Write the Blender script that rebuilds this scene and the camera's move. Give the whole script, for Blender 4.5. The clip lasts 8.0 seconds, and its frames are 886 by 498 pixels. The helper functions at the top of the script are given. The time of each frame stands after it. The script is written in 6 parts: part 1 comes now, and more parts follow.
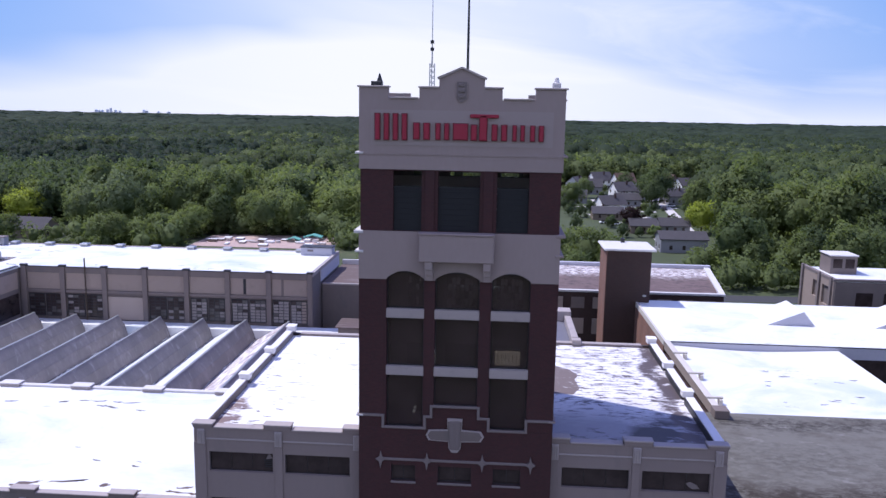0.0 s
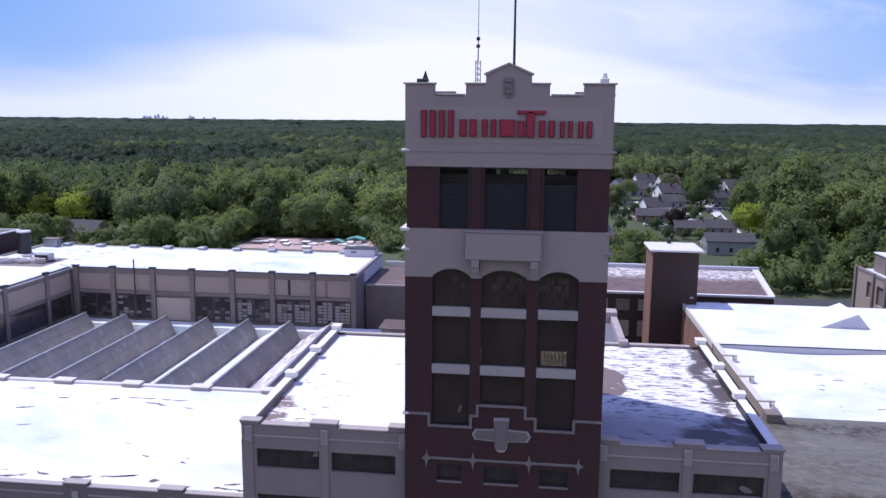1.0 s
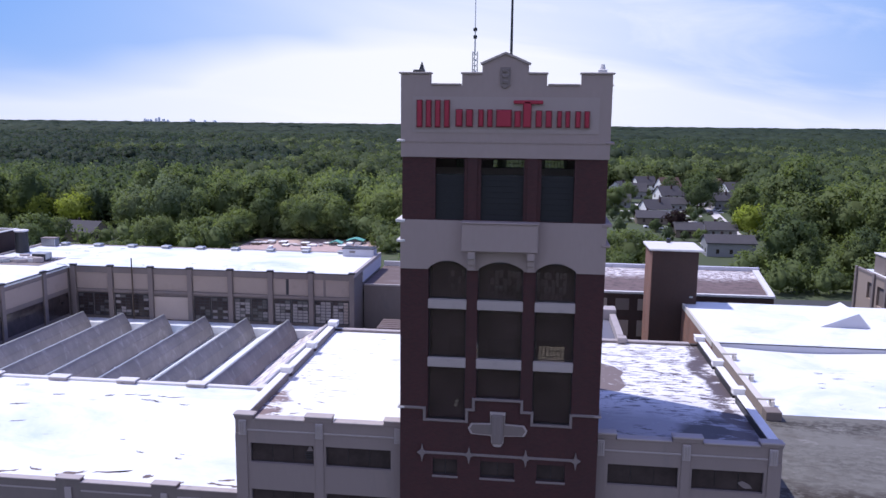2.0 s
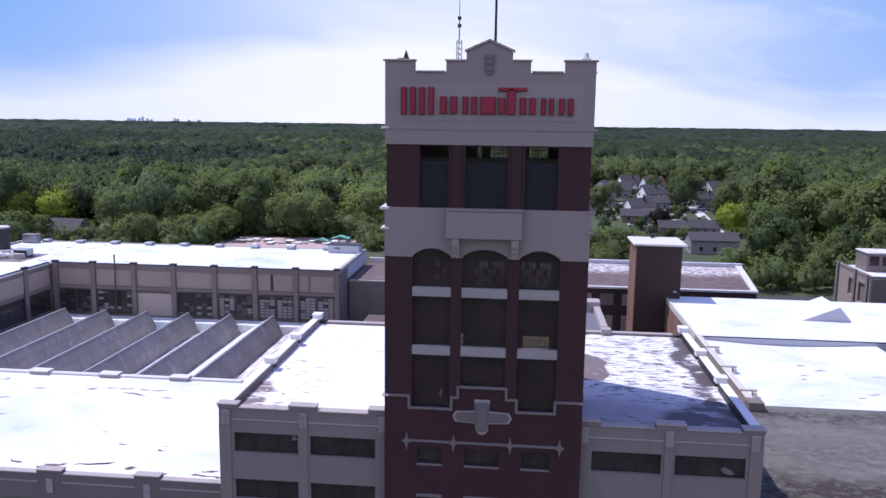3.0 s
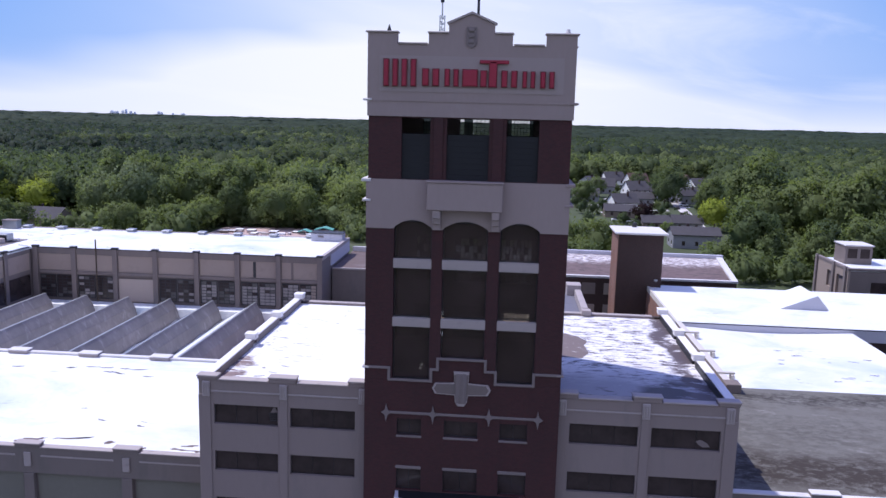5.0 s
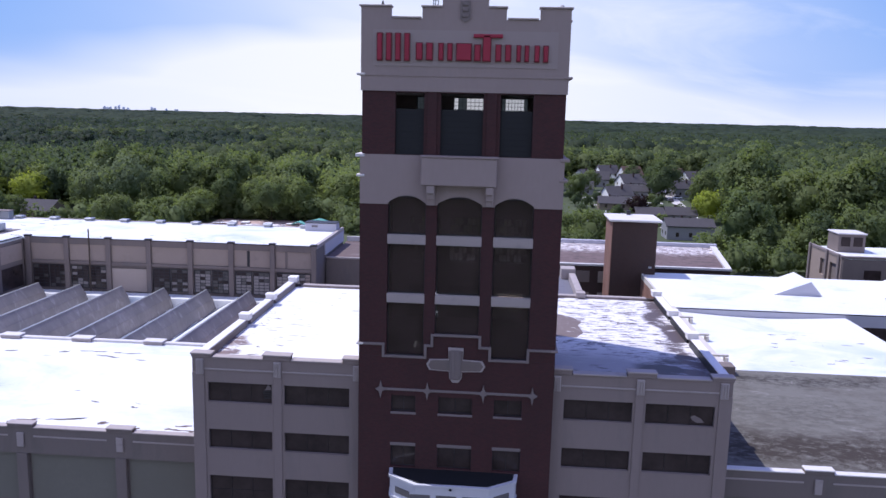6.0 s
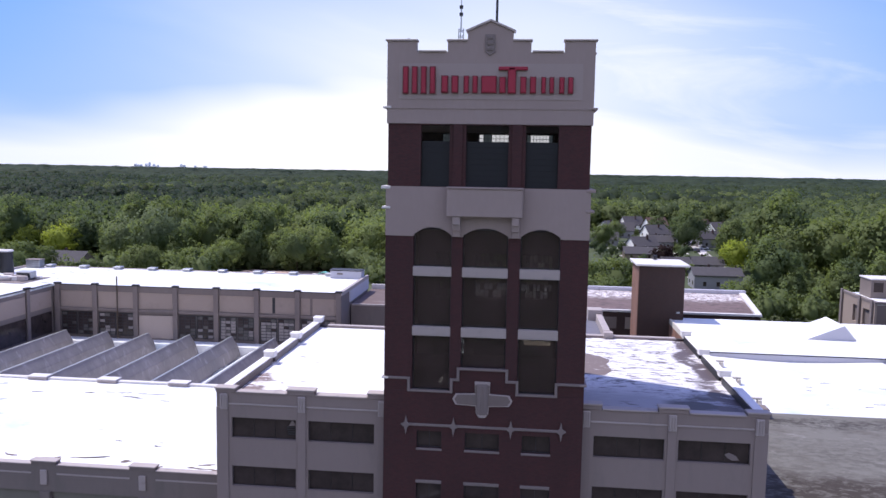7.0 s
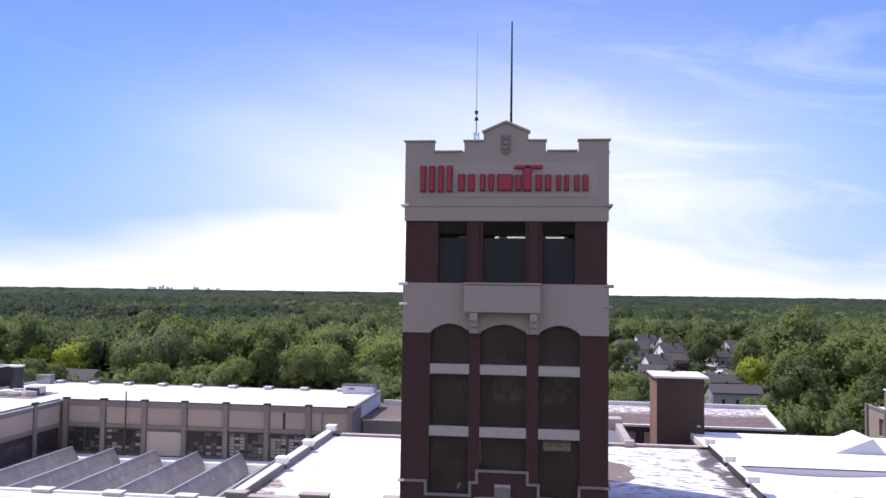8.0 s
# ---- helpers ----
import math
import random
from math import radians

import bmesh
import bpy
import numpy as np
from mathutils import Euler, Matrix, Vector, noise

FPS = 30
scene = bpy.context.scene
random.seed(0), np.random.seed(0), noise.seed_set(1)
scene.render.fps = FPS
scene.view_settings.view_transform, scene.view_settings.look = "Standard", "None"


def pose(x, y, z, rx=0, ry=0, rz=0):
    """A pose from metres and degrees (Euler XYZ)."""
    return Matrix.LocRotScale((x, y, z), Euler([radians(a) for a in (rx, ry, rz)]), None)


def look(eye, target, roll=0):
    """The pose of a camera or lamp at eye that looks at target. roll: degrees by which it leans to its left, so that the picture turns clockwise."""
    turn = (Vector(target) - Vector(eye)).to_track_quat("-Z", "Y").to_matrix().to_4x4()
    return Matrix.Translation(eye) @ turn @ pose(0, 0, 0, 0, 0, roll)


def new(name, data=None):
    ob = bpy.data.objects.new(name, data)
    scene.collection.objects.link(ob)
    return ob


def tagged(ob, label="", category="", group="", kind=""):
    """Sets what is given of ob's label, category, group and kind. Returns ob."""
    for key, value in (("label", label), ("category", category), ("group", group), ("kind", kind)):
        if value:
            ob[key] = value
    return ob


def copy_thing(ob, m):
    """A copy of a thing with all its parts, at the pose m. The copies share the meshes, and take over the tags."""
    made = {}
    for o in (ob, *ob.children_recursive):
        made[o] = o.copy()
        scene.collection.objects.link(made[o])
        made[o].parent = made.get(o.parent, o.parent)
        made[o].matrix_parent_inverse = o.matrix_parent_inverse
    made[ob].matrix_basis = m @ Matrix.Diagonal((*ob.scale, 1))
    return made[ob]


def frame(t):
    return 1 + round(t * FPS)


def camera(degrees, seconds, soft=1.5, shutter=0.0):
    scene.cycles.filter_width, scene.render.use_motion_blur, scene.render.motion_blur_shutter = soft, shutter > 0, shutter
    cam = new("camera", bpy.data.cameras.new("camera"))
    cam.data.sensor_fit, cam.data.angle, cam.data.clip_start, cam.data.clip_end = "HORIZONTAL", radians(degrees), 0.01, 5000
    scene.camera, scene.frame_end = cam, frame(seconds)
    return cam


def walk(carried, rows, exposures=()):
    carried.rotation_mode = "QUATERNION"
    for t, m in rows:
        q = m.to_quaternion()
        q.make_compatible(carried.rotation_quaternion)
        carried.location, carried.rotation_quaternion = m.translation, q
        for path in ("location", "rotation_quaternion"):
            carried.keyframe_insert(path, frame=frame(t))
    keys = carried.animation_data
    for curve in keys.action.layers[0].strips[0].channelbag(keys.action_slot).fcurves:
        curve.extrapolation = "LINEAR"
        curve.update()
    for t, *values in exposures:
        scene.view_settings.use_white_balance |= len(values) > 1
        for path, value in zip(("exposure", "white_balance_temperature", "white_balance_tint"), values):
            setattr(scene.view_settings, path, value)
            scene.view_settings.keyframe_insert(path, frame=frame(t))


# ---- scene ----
cam = camera(58.2, 8.0)
PATH = [
    (0, (2.303, -50.554, 43.223), (2.174, -48.586, 42.888), 1.0),
    (0.2, (2.248, -50.408, 43.136), (2.1071, -48.4402, 42.808), 0.97),
    (0.5, (2.143, -50.296, 43.009), (1.962, -48.331, 42.682), 0.8),
    (0.7, (2.052, -50.296, 42.926), (1.86, -48.3308, 42.605), 0.73),
    (1, (1.947, -50.295, 42.801), (1.715, -48.336, 42.473), 0.5),
    (1.2, (1.925, -50.254, 42.709), (1.6467, -48.3003, 42.3827), -0.02),
    (1.5, (1.919, -50.092, 42.507), (1.62, -48.141, 42.186), -0.0),
    (1.7, (1.999, -49.967, 42.305), (1.725, -48.0121, 41.9813), 0.35),
    (2, (2.188, -49.867, 41.964), (1.955, -47.907, 41.645), 0.6),
    (2.2, (2.238, -49.873, 41.762), (2.0438, -47.9083, 41.4433), 0.71),
    (3.3, (2.316, -50.066, 40.977), (2.1141, -48.1016, 40.6595), 0.78),
    (3.5, (2.345, -50.118, 40.844), (2.132, -48.154, 40.531), 0.7),
    (4, (2.469, -50.26, 40.487), (2.272, -48.295, 40.168), 0.8),
    (4.2, (2.51, -50.324, 40.354), (2.3234, -48.3588, 40.0345), 1.01),
    (4.5, (2.556, -50.417, 40.14), (2.406, -48.447, 39.824), 1.1),
    (4.7, (2.582, -50.468, 39.963), (2.433, -48.5003, 39.6396), 1.32),
    (5.8, (2.669, -50.624, 38.614), (2.4906, -48.6584, 38.2874), 1.34),
    (6, (2.671, -50.64, 38.34), (2.527, -48.673, 38.005), 1.4),
    (6.2, (2.634, -50.655, 38.067), (2.4907, -48.6885, 37.7343), 1.20),
    (6.5, (2.566, -50.667, 37.644), (2.401, -48.7, 37.32), 1.2),
    (6.8, (2.583, -50.598, 37.185), (2.391, -48.6242, 36.9231), 1.09),
    (7, (2.592, -50.56, 36.864), (2.383, -48.581, 36.663), 1.0),
    (7.2, (2.558, -50.585, 36.537), (2.3224, -48.6033, 36.3987), 0.92),
    (7.5, (2.433, -50.63, 36.045), (2.153, -48.65, 36.024), 0.7),
    (7.7, (2.344, -50.612, 35.722), (2.0701, -48.6317, 35.7619), 0.70),
    (8, (2.215, -50.546, 35.244), (1.973, -48.563, 35.347), 0.8),
]
walk(cam, [(t, look(eye, target, roll)) for t, eye, target, roll in PATH], exposures=[(0, -0.25, 5900, 18), (6, -0.25, 5900, 18), (6.5, -0.12, 6200, 17), (7.2, -0.03, 6300, 16), (8, 0.08, 6650, 14)])


# ---- world and light ----
# direction towards the sun: from behind and to the left of the tower, high
SUN_AZ = radians(-65.7)
SUN_EL = radians(60.0)
TO_SUN = Vector((math.sin(SUN_AZ) * math.cos(SUN_EL), math.cos(SUN_AZ) * math.cos(SUN_EL), math.sin(SUN_EL)))

world = bpy.data.worlds.new("sky")
scene.world = world
world.use_nodes = True
wt = world.node_tree
wt.nodes.clear()


def wnode(kind, **settings):
    n = wt.nodes.new(kind)
    for key, value in settings.items():
        setattr(n, key, value)
    return n


sky = wnode("ShaderNodeTexSky", sky_type="NISHITA", sun_disc=False, sun_elevation=SUN_EL, sun_rotation=SUN_AZ, air_density=1.0, dust_density=0.4, ozone_density=5.0, altitude=50.0)
wco = wnode("ShaderNodeTexCoord")
wsep = wnode("ShaderNodeSeparateXYZ")
wt.links.new(wco.outputs["Generated"], wsep.inputs[0])


def wmath(op, a, b):
    n = wnode("ShaderNodeMath", operation=op)
    for i, v in enumerate((a, b)):
        if isinstance(v, (int, float)):
            n.inputs[i].default_value = v
        else:
            wt.links.new(v, n.inputs[i])
    return n.outputs[0]


# how high and how far round a direction lies
up = wmath("MAXIMUM", wsep.outputs[2], 0.0)
round_ = wmath("ARCTAN2", wsep.outputs[0], wsep.outputs[1])
wcomb = wnode("ShaderNodeCombineXYZ")
wt.links.new(wmath("ADD", round_, wmath("MULTIPLY", up, 1.1)), wcomb.inputs[0])
wt.links.new(wmath("ADD", wmath("MULTIPLY", up, 4.6), wmath("MULTIPLY", round_, 0.35)), wcomb.inputs[1])
wcomb.inputs[2].default_value = 2.3


def cloud_noise(scale, detail, rough, twist):
    n = wnode("ShaderNodeTexNoise")
    n.inputs["Scale"].default_value, n.inputs["Detail"].default_value = scale, detail
    n.inputs["Roughness"].default_value, n.inputs["Distortion"].default_value = rough, twist
    wt.links.new(wcomb.outputs[0], n.inputs["Vector"])
    return n.outputs["Fac"]


def clamped(v):
    return wmath("MINIMUM", wmath("MAXIMUM", v, 0.0), 1.0)


def bell(v, centre, width):
    d = wmath("DIVIDE", wmath("SUBTRACT", v, centre), width)
    return wmath("POWER", 2.718, wmath("MULTIPLY", wmath("MULTIPLY", d, d), -1.0))


broad = cloud_noise(1.5, 3.0, 0.5, 0.4)
wisp = cloud_noise(3.2, 6.0, 0.58, 0.9)
# bright bank of thin cloud low over the wood, highest ahead
ahead = bell(round_, -0.15, 0.46)
rim = wmath("ADD", wmath("ADD", 0.040, wmath("MULTIPLY", ahead, 0.120)), wmath("MULTIPLY", wmath("SUBTRACT", broad, 0.5), 0.16))
body = clamped(wmath("DIVIDE", wmath("SUBTRACT", rim, up), 0.085))
bank = wmath("MULTIPLY", body, wmath("ADD", 0.62, wmath("MULTIPLY", ahead, 0.38)))
# haze that whitens the sky towards the horizon, and a thin veil above the bank
glow = wmath("MULTIPLY", wmath("POWER", 2.718, wmath("MULTIPLY", up, -19.0)), 0.78)
sheen = wmath("MULTIPLY", wmath("MULTIPLY", bell(up, 0.13, 0.14), bell(round_, -0.06, 0.38)), wmath("ADD", 0.34, wmath("MULTIPLY", broad, 0.80)))
cirrus = wmath("MULTIPLY", clamped(wmath("MULTIPLY", wmath("SUBTRACT", wisp, 0.50), 3.2)), wmath("ADD", 0.04, wmath("MULTIPLY", bell(round_, 0.30, 0.36), 0.30)))
# a thin veil added over the unseen half of the sky, to whiten the shade
veil = wmath("MULTIPLY", clamped(wmath("SUBTRACT", 0.3, wsep.outputs[1])), 0.50)
cover = clamped(wmath("ADD", wmath("MAXIMUM", wmath("MAXIMUM", bank, glow), wmath("ADD", sheen, wmath("MULTIPLY", glow, 0.5))), wmath("ADD", cirrus, veil)))
# deep clean blue laid over the model sky
tint = wnode("ShaderNodeMix", data_type="RGBA")
tint.inputs[0].default_value = 0.82
wt.links.new(sky.outputs[0], tint.inputs[6])
deep = wnode("ShaderNodeMix", data_type="RGBA")
wt.links.new(clamped(wmath("MULTIPLY", wmath("SUBTRACT", up, 0.17), 3.6)), deep.inputs[0])
deep.inputs[6].default_value, deep.inputs[7].default_value = (1.9, 5.4, 12.4, 1), (2.4, 3.6, 11.8, 1)
wt.links.new(deep.outputs[2], tint.inputs[7])
wmix = wnode("ShaderNodeMix", data_type="RGBA")
wt.links.new(cover, wmix.inputs[0])
wt.links.new(tint.outputs[2], wmix.inputs[6])
wmix.inputs[7].default_value = (13.5, 13.6, 13.9, 1)
bg = wnode("ShaderNodeBackground")
bg.inputs["Strength"].default_value = 0.085
wt.links.new(wmix.outputs[2], bg.inputs["Color"])
wout = wnode("ShaderNodeOutputWorld")
wt.links.new(bg.outputs[0], wout.inputs[0])

sun_data = bpy.data.lights.new("sun", "SUN")
sun_data.energy, sun_data.angle, sun_data.color = 5.0, radians(0.53), (1.0, 0.96, 0.9)
sun = new("sun", sun_data)
sun.matrix_world = look((0, 0, 0), -TO_SUN)


# ---- materials ----
def material(name):
    m = bpy.data.materials.new(name)
    m.use_nodes = True
    t = m.node_tree
    t.nodes.clear()
    out = t.nodes.new("ShaderNodeOutputMaterial")
    bsdf = t.nodes.new("ShaderNodeBsdfPrincipled")
    t.links.new(bsdf.outputs[0], out.inputs[0])
    return m, t, bsdf, out


def noise_node(t, scale, detail=4.0, rough=0.55, stretch=(1, 1, 1), distortion=0.0, coord="Object"):
    co = t.nodes.new("ShaderNodeTexCoord")
    mp = t.nodes.new("ShaderNodeMapping")
    mp.inputs["Scale"].default_value = stretch
    t.links.new(co.outputs[coord], mp.inputs[0])
    n = t.nodes.new("ShaderNodeTexNoise")
    n.inputs["Scale"].default_value, n.inputs["Detail"].default_value = scale, detail
    n.inputs["Roughness"].default_value, n.inputs["Distortion"].default_value = rough, distortion
    t.links.new(mp.outputs[0], n.inputs["Vector"])
    return n.outputs["Fac"]


def ramp_node(t, fac, lo, hi, a=(0, 0, 0), b=(1, 1, 1)):
    r = t.nodes.new("ShaderNodeValToRGB")
    r.color_ramp.elements[0].position, r.color_ramp.elements[0].color = lo, (*a, 1)
    r.color_ramp.elements[1].position, r.color_ramp.elements[1].color = hi, (*b, 1)
    t.links.new(fac, r.inputs[0])
    return r.outputs[0]


def mix_node(t, fac, a, b, blend="MIX"):
    n = t.nodes.new("ShaderNodeMix")
    n.data_type, n.blend_type = "RGBA", blend
    for i, v in ((0, fac), (6, a), (7, b)):
        if isinstance(v, (int, float)):
            n.inputs[i].default_value = v
        elif isinstance(v, tuple):
            n.inputs[i].default_value = (*v, 1)
        else:
            t.links.new(v, n.inputs[i])
    return n.outputs[2]


def bump_node(t, bsdf, height, strength=0.3, distance=0.02):
    b = t.nodes.new("ShaderNodeBump")
    b.inputs["Strength"].default_value, b.inputs["Distance"].default_value = strength, distance
    t.links.new(height, b.inputs["Height"])
    t.links.new(b.outputs[0], bsdf.inputs["Normal"])


def shade(c, k):
    return tuple(min(1.0, v * k) for v in c)


def plain(name, base, rough=0.8, metal=0.0, fine=6.0, coarse=0.4, var=0.25, stretch=(1, 1, 1), stain=None, stain_at=(0.55, 0.7), stain_scale=0.5, bump=0.25):
    """Colour with fine grain, broad unevenness and, where given, stains."""
    m, t, bsdf, _ = material(name)
    col = mix_node(t, noise_node(t, fine, 5, 0.6, stretch), shade(base, 1 - var), shade(base, 1 + var))
    col = mix_node(t, ramp_node(t, noise_node(t, coarse, 4, 0.6, stretch), 0.35, 0.7), shade(base, 1 - 0.6 * var), col)
    if stain:
        col = mix_node(t, ramp_node(t, noise_node(t, stain_scale, 6, 0.65, stretch, 0.4), *stain_at), col, stain)
    t.links.new(col, bsdf.inputs["Base Color"])
    bsdf.inputs["Roughness"].default_value, bsdf.inputs["Metallic"].default_value = rough, metal
    bump_node(t, bsdf, noise_node(t, fine * 2.2, 4, 0.6, stretch), bump)
    return m


def brick_material(name, c1, c2, mortar):
    m, t, bsdf, _ = material(name)
    co = t.nodes.new("ShaderNodeTexCoord")
    sep = t.nodes.new("ShaderNodeSeparateXYZ")
    t.links.new(co.outputs["Object"], sep.inputs[0])
    add = t.nodes.new("ShaderNodeMath")
    add.operation = "ADD"
    t.links.new(sep.outputs[0], add.inputs[0])
    t.links.new(sep.outputs[1], add.inputs[1])
    comb = t.nodes.new("ShaderNodeCombineXYZ")
    t.links.new(add.outputs[0], comb.inputs[0])
    t.links.new(sep.outputs[2], comb.inputs[1])
    b = t.nodes.new("ShaderNodeTexBrick")
    t.links.new(comb.outputs[0], b.inputs["Vector"])
    b.inputs["Scale"].default_value, b.inputs["Brick Width"].default_value, b.inputs["Row Height"].default_value = 1.0, 0.22, 0.075
    b.inputs["Mortar Size"].default_value, b.inputs["Mortar Smooth"].default_value = 0.008, 0.2
    b.inputs["Color1"].default_value, b.inputs["Color2"].default_value, b.inputs["Mortar"].default_value = (*c1, 1), (*c2, 1), (*mortar, 1)
    col = mix_node(t, ramp_node(t, noise_node(t, 0.35, 5, 0.6, (1, 1, 0.5)), 0.3, 0.75), mix_node(t, 0.35, b.outputs["Color"], (0.02, 0.015, 0.015)), b.outputs["Color"])
    t.links.new(col, bsdf.inputs["Base Color"])
    bsdf.inputs["Roughness"].default_value = 0.85
    bump_node(t, bsdf, b.outputs["Fac"], 0.4, -0.01)
    return m


def band_node(t, axis, centre, width, ragged=2.0):
    """1 in a band across the object's x or y, with a wandering edge."""
    co = t.nodes.new("ShaderNodeTexCoord")
    sep = t.nodes.new("ShaderNodeSeparateXYZ")
    t.links.new(co.outputs["Object"], sep.inputs[0])

    def op(kind, a, b):
        n = t.nodes.new("ShaderNodeMath")
        n.operation = kind
        for i, v in enumerate((a, b)):
            if isinstance(v, (int, float)):
                n.inputs[i].default_value = v
            else:
                t.links.new(v, n.inputs[i])
        return n.outputs[0]

    wander = op("MULTIPLY", op("SUBTRACT", noise_node(t, 0.12, 4, 0.6), 0.5), ragged * 4)
    d = op("DIVIDE", op("ADD", op("SUBTRACT", sep.outputs[axis], centre), wander), width)
    return op("POWER", 2.718, op("MULTIPLY", op("MULTIPLY", d, d), -1.0))


def roof_material(name, base, worn, lo, hi, scale, stretch=(1, 1, 1), rough=0.55, second=None, second_at=(0.58, 0.66), second_scale=0.12, cluster=0.0, bands=(), washed=None):
    """Roof coating that has worn through in patches; bands are (axis, centre, width, colour, share) of stretches
    stained or painted as shade.
    """
    m, t, bsdf, _ = material(name)
    coat = mix_node(t, noise_node(t, 0.15, 5, 0.6), shade(base, 0.88), shade(base, 1.05))
    coat = mix_node(t, ramp_node(t, noise_node(t, 3.0, 4, 0.6), 0.3, 0.8), shade(base, 0.93), coat)
    if washed:
        coat = mix_node(t, ramp_node(t, noise_node(t, 0.07, 6, 0.65, (1, 1.4, 1), 0.6), 0.52, 0.70), coat, washed)
    bare = mix_node(t, noise_node(t, 1.5, 5, 0.65), shade(worn, 0.6), shade(worn, 1.4))
    edge = ramp_node(t, noise_node(t, scale, 10, 0.72, stretch, 0.3), lo, hi)
    if cluster:
        edge = mix_node(t, 1.0, edge, ramp_node(t, noise_node(t, cluster, 5, 0.65), 0.50, 0.62), "MULTIPLY")
    col = mix_node(t, edge, coat, bare)
    if second:
        col = mix_node(t, ramp_node(t, noise_node(t, second_scale, 7, 0.6, (1, 1.5, 1), 0.5), *second_at), col, second)
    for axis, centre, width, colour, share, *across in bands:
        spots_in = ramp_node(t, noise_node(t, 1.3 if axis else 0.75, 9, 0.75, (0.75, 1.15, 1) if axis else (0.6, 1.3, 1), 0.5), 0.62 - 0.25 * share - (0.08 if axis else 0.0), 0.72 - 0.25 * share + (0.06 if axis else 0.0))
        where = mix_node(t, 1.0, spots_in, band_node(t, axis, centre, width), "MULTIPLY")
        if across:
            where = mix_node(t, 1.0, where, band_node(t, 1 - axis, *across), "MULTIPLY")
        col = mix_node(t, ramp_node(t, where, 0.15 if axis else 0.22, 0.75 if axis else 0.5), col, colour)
    t.links.new(col, bsdf.inputs["Base Color"])
    bsdf.inputs["Roughness"].default_value = rough
    bump_node(t, bsdf, noise_node(t, 2.0, 5, 0.6), 0.2, 0.03)
    return m


def leaf_material(name, base, spread=0.28, far=False):
    m, t, bsdf, out = material(name)
    info = t.nodes.new("ShaderNodeObjectInfo")
    geo = t.nodes.new("ShaderNodeNewGeometry")
    tree = mix_node(t, info.outputs["Random"], (base[0] * 0.72, base[1] * 0.8, base[2] * 0.9), (base[0] * 1.35, base[1] * 1.2, base[2] * 1.0))
    leaf = mix_node(t, geo.outputs["Random Per Island"], shade(base, 1 - spread), shade(base, 1 + spread))
    col = mix_node(t, 0.5, tree, leaf)
    col = mix_node(t, ramp_node(t, noise_node(t, 0.35, 4, 0.6), 0.3, 0.75), mix_node(t, 0.4, col, shade(base, 0.6)), col)
    col = mix_node(t, ramp_node(t, noise_node(t, 0.012, 4, 0.6, coord="Object"), 0.38, 0.62), mix_node(t, 0.75, col, shade(base, 0.5)), mix_node(t, 0.3, col, shade(base, 1.15))) if far else col
    t.links.new(col, bsdf.inputs["Base Color"])
    bsdf.inputs["Roughness"].default_value = 0.65
    bsdf.inputs["Specular IOR Level"].default_value = 0.12
    tr = t.nodes.new("ShaderNodeBsdfTranslucent")
    t.links.new(mix_node(t, 0.5, col, (base[0] * 1.5, base[1] * 1.5, base[2] * 0.6)), tr.inputs["Color"])
    mx = t.nodes.new("ShaderNodeMixShader")
    mx.inputs[0].default_value = 0.48
    t.links.new(bsdf.outputs[0], mx.inputs[1])
    t.links.new(tr.outputs[0], mx.inputs[2])
    t.links.new(mx.outputs[0], out.inputs[0])
    return m


def glass_material(name, tint, clear, rough=0.08, through_tint=(0.75, 0.8, 0.8)):
    """Dusty pane: part of the light goes straight through, the rest meets a glossy dirty surface."""
    m, t, bsdf, out = material(name)
    t.links.new(mix_node(t, ramp_node(t, noise_node(t, 0.7, 5, 0.65), 0.35, 0.68), shade(tint, 0.7), shade(tint, 1.3)), bsdf.inputs["Base Color"])
    bsdf.inputs["Roughness"].default_value = rough
    see = t.nodes.new("ShaderNodeBsdfTransparent")
    see.inputs[0].default_value = (*through_tint, 1)
    mx = t.nodes.new("ShaderNodeMixShader")
    mx.inputs[0].default_value = clear
    t.links.new(bsdf.outputs[0], mx.inputs[1])
    t.links.new(see.outputs[0], mx.inputs[2])
    t.links.new(mx.outputs[0], out.inputs[0])
    return m


CONCRETE = plain("pale_concrete", (0.338, 0.272, 0.252), 0.85, fine=4, coarse=0.25, var=0.10, stain=(0.30, 0.28, 0.27), stain_at=(0.60, 0.85), stain_scale=0.5, stretch=(1, 1, 0.35))
WING_WHITE = plain("painted_concrete", (0.264, 0.214, 0.197), 0.8, fine=4, coarse=0.2, var=0.08, stain=(0.20, 0.175, 0.165), stain_at=(0.55, 0.85), stain_scale=0.6, stretch=(1, 1, 0.3))
LOW_WALL = plain("grey_painted_concrete", (0.205, 0.172, 0.156), 0.8, fine=4, coarse=0.2, var=0.1, stain=(0.15, 0.135, 0.12), stain_at=(0.5, 0.8), stain_scale=0.6, stretch=(1, 1, 0.3))
COPING = plain("white_coping", (0.40, 0.345, 0.325), 0.7, fine=5, var=0.08, stain=(0.24, 0.215, 0.205), stain_at=(0.56, 0.8), stain_scale=0.9)
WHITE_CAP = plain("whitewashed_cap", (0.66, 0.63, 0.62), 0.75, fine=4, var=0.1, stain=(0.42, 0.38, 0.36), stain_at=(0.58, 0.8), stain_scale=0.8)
BRICK = brick_material("dark_red_brick", (0.080, 0.0225, 0.0225), (0.054, 0.0175, 0.018), (0.058, 0.033, 0.032))
# lighter orange copy of the brown brick, with the sunlight put into its colour
BRICK_SUNLIT = brick_material("sunlit_orange_brick", (0.30, 0.145, 0.100), (0.24, 0.115, 0.080), (0.26, 0.18, 0.14))
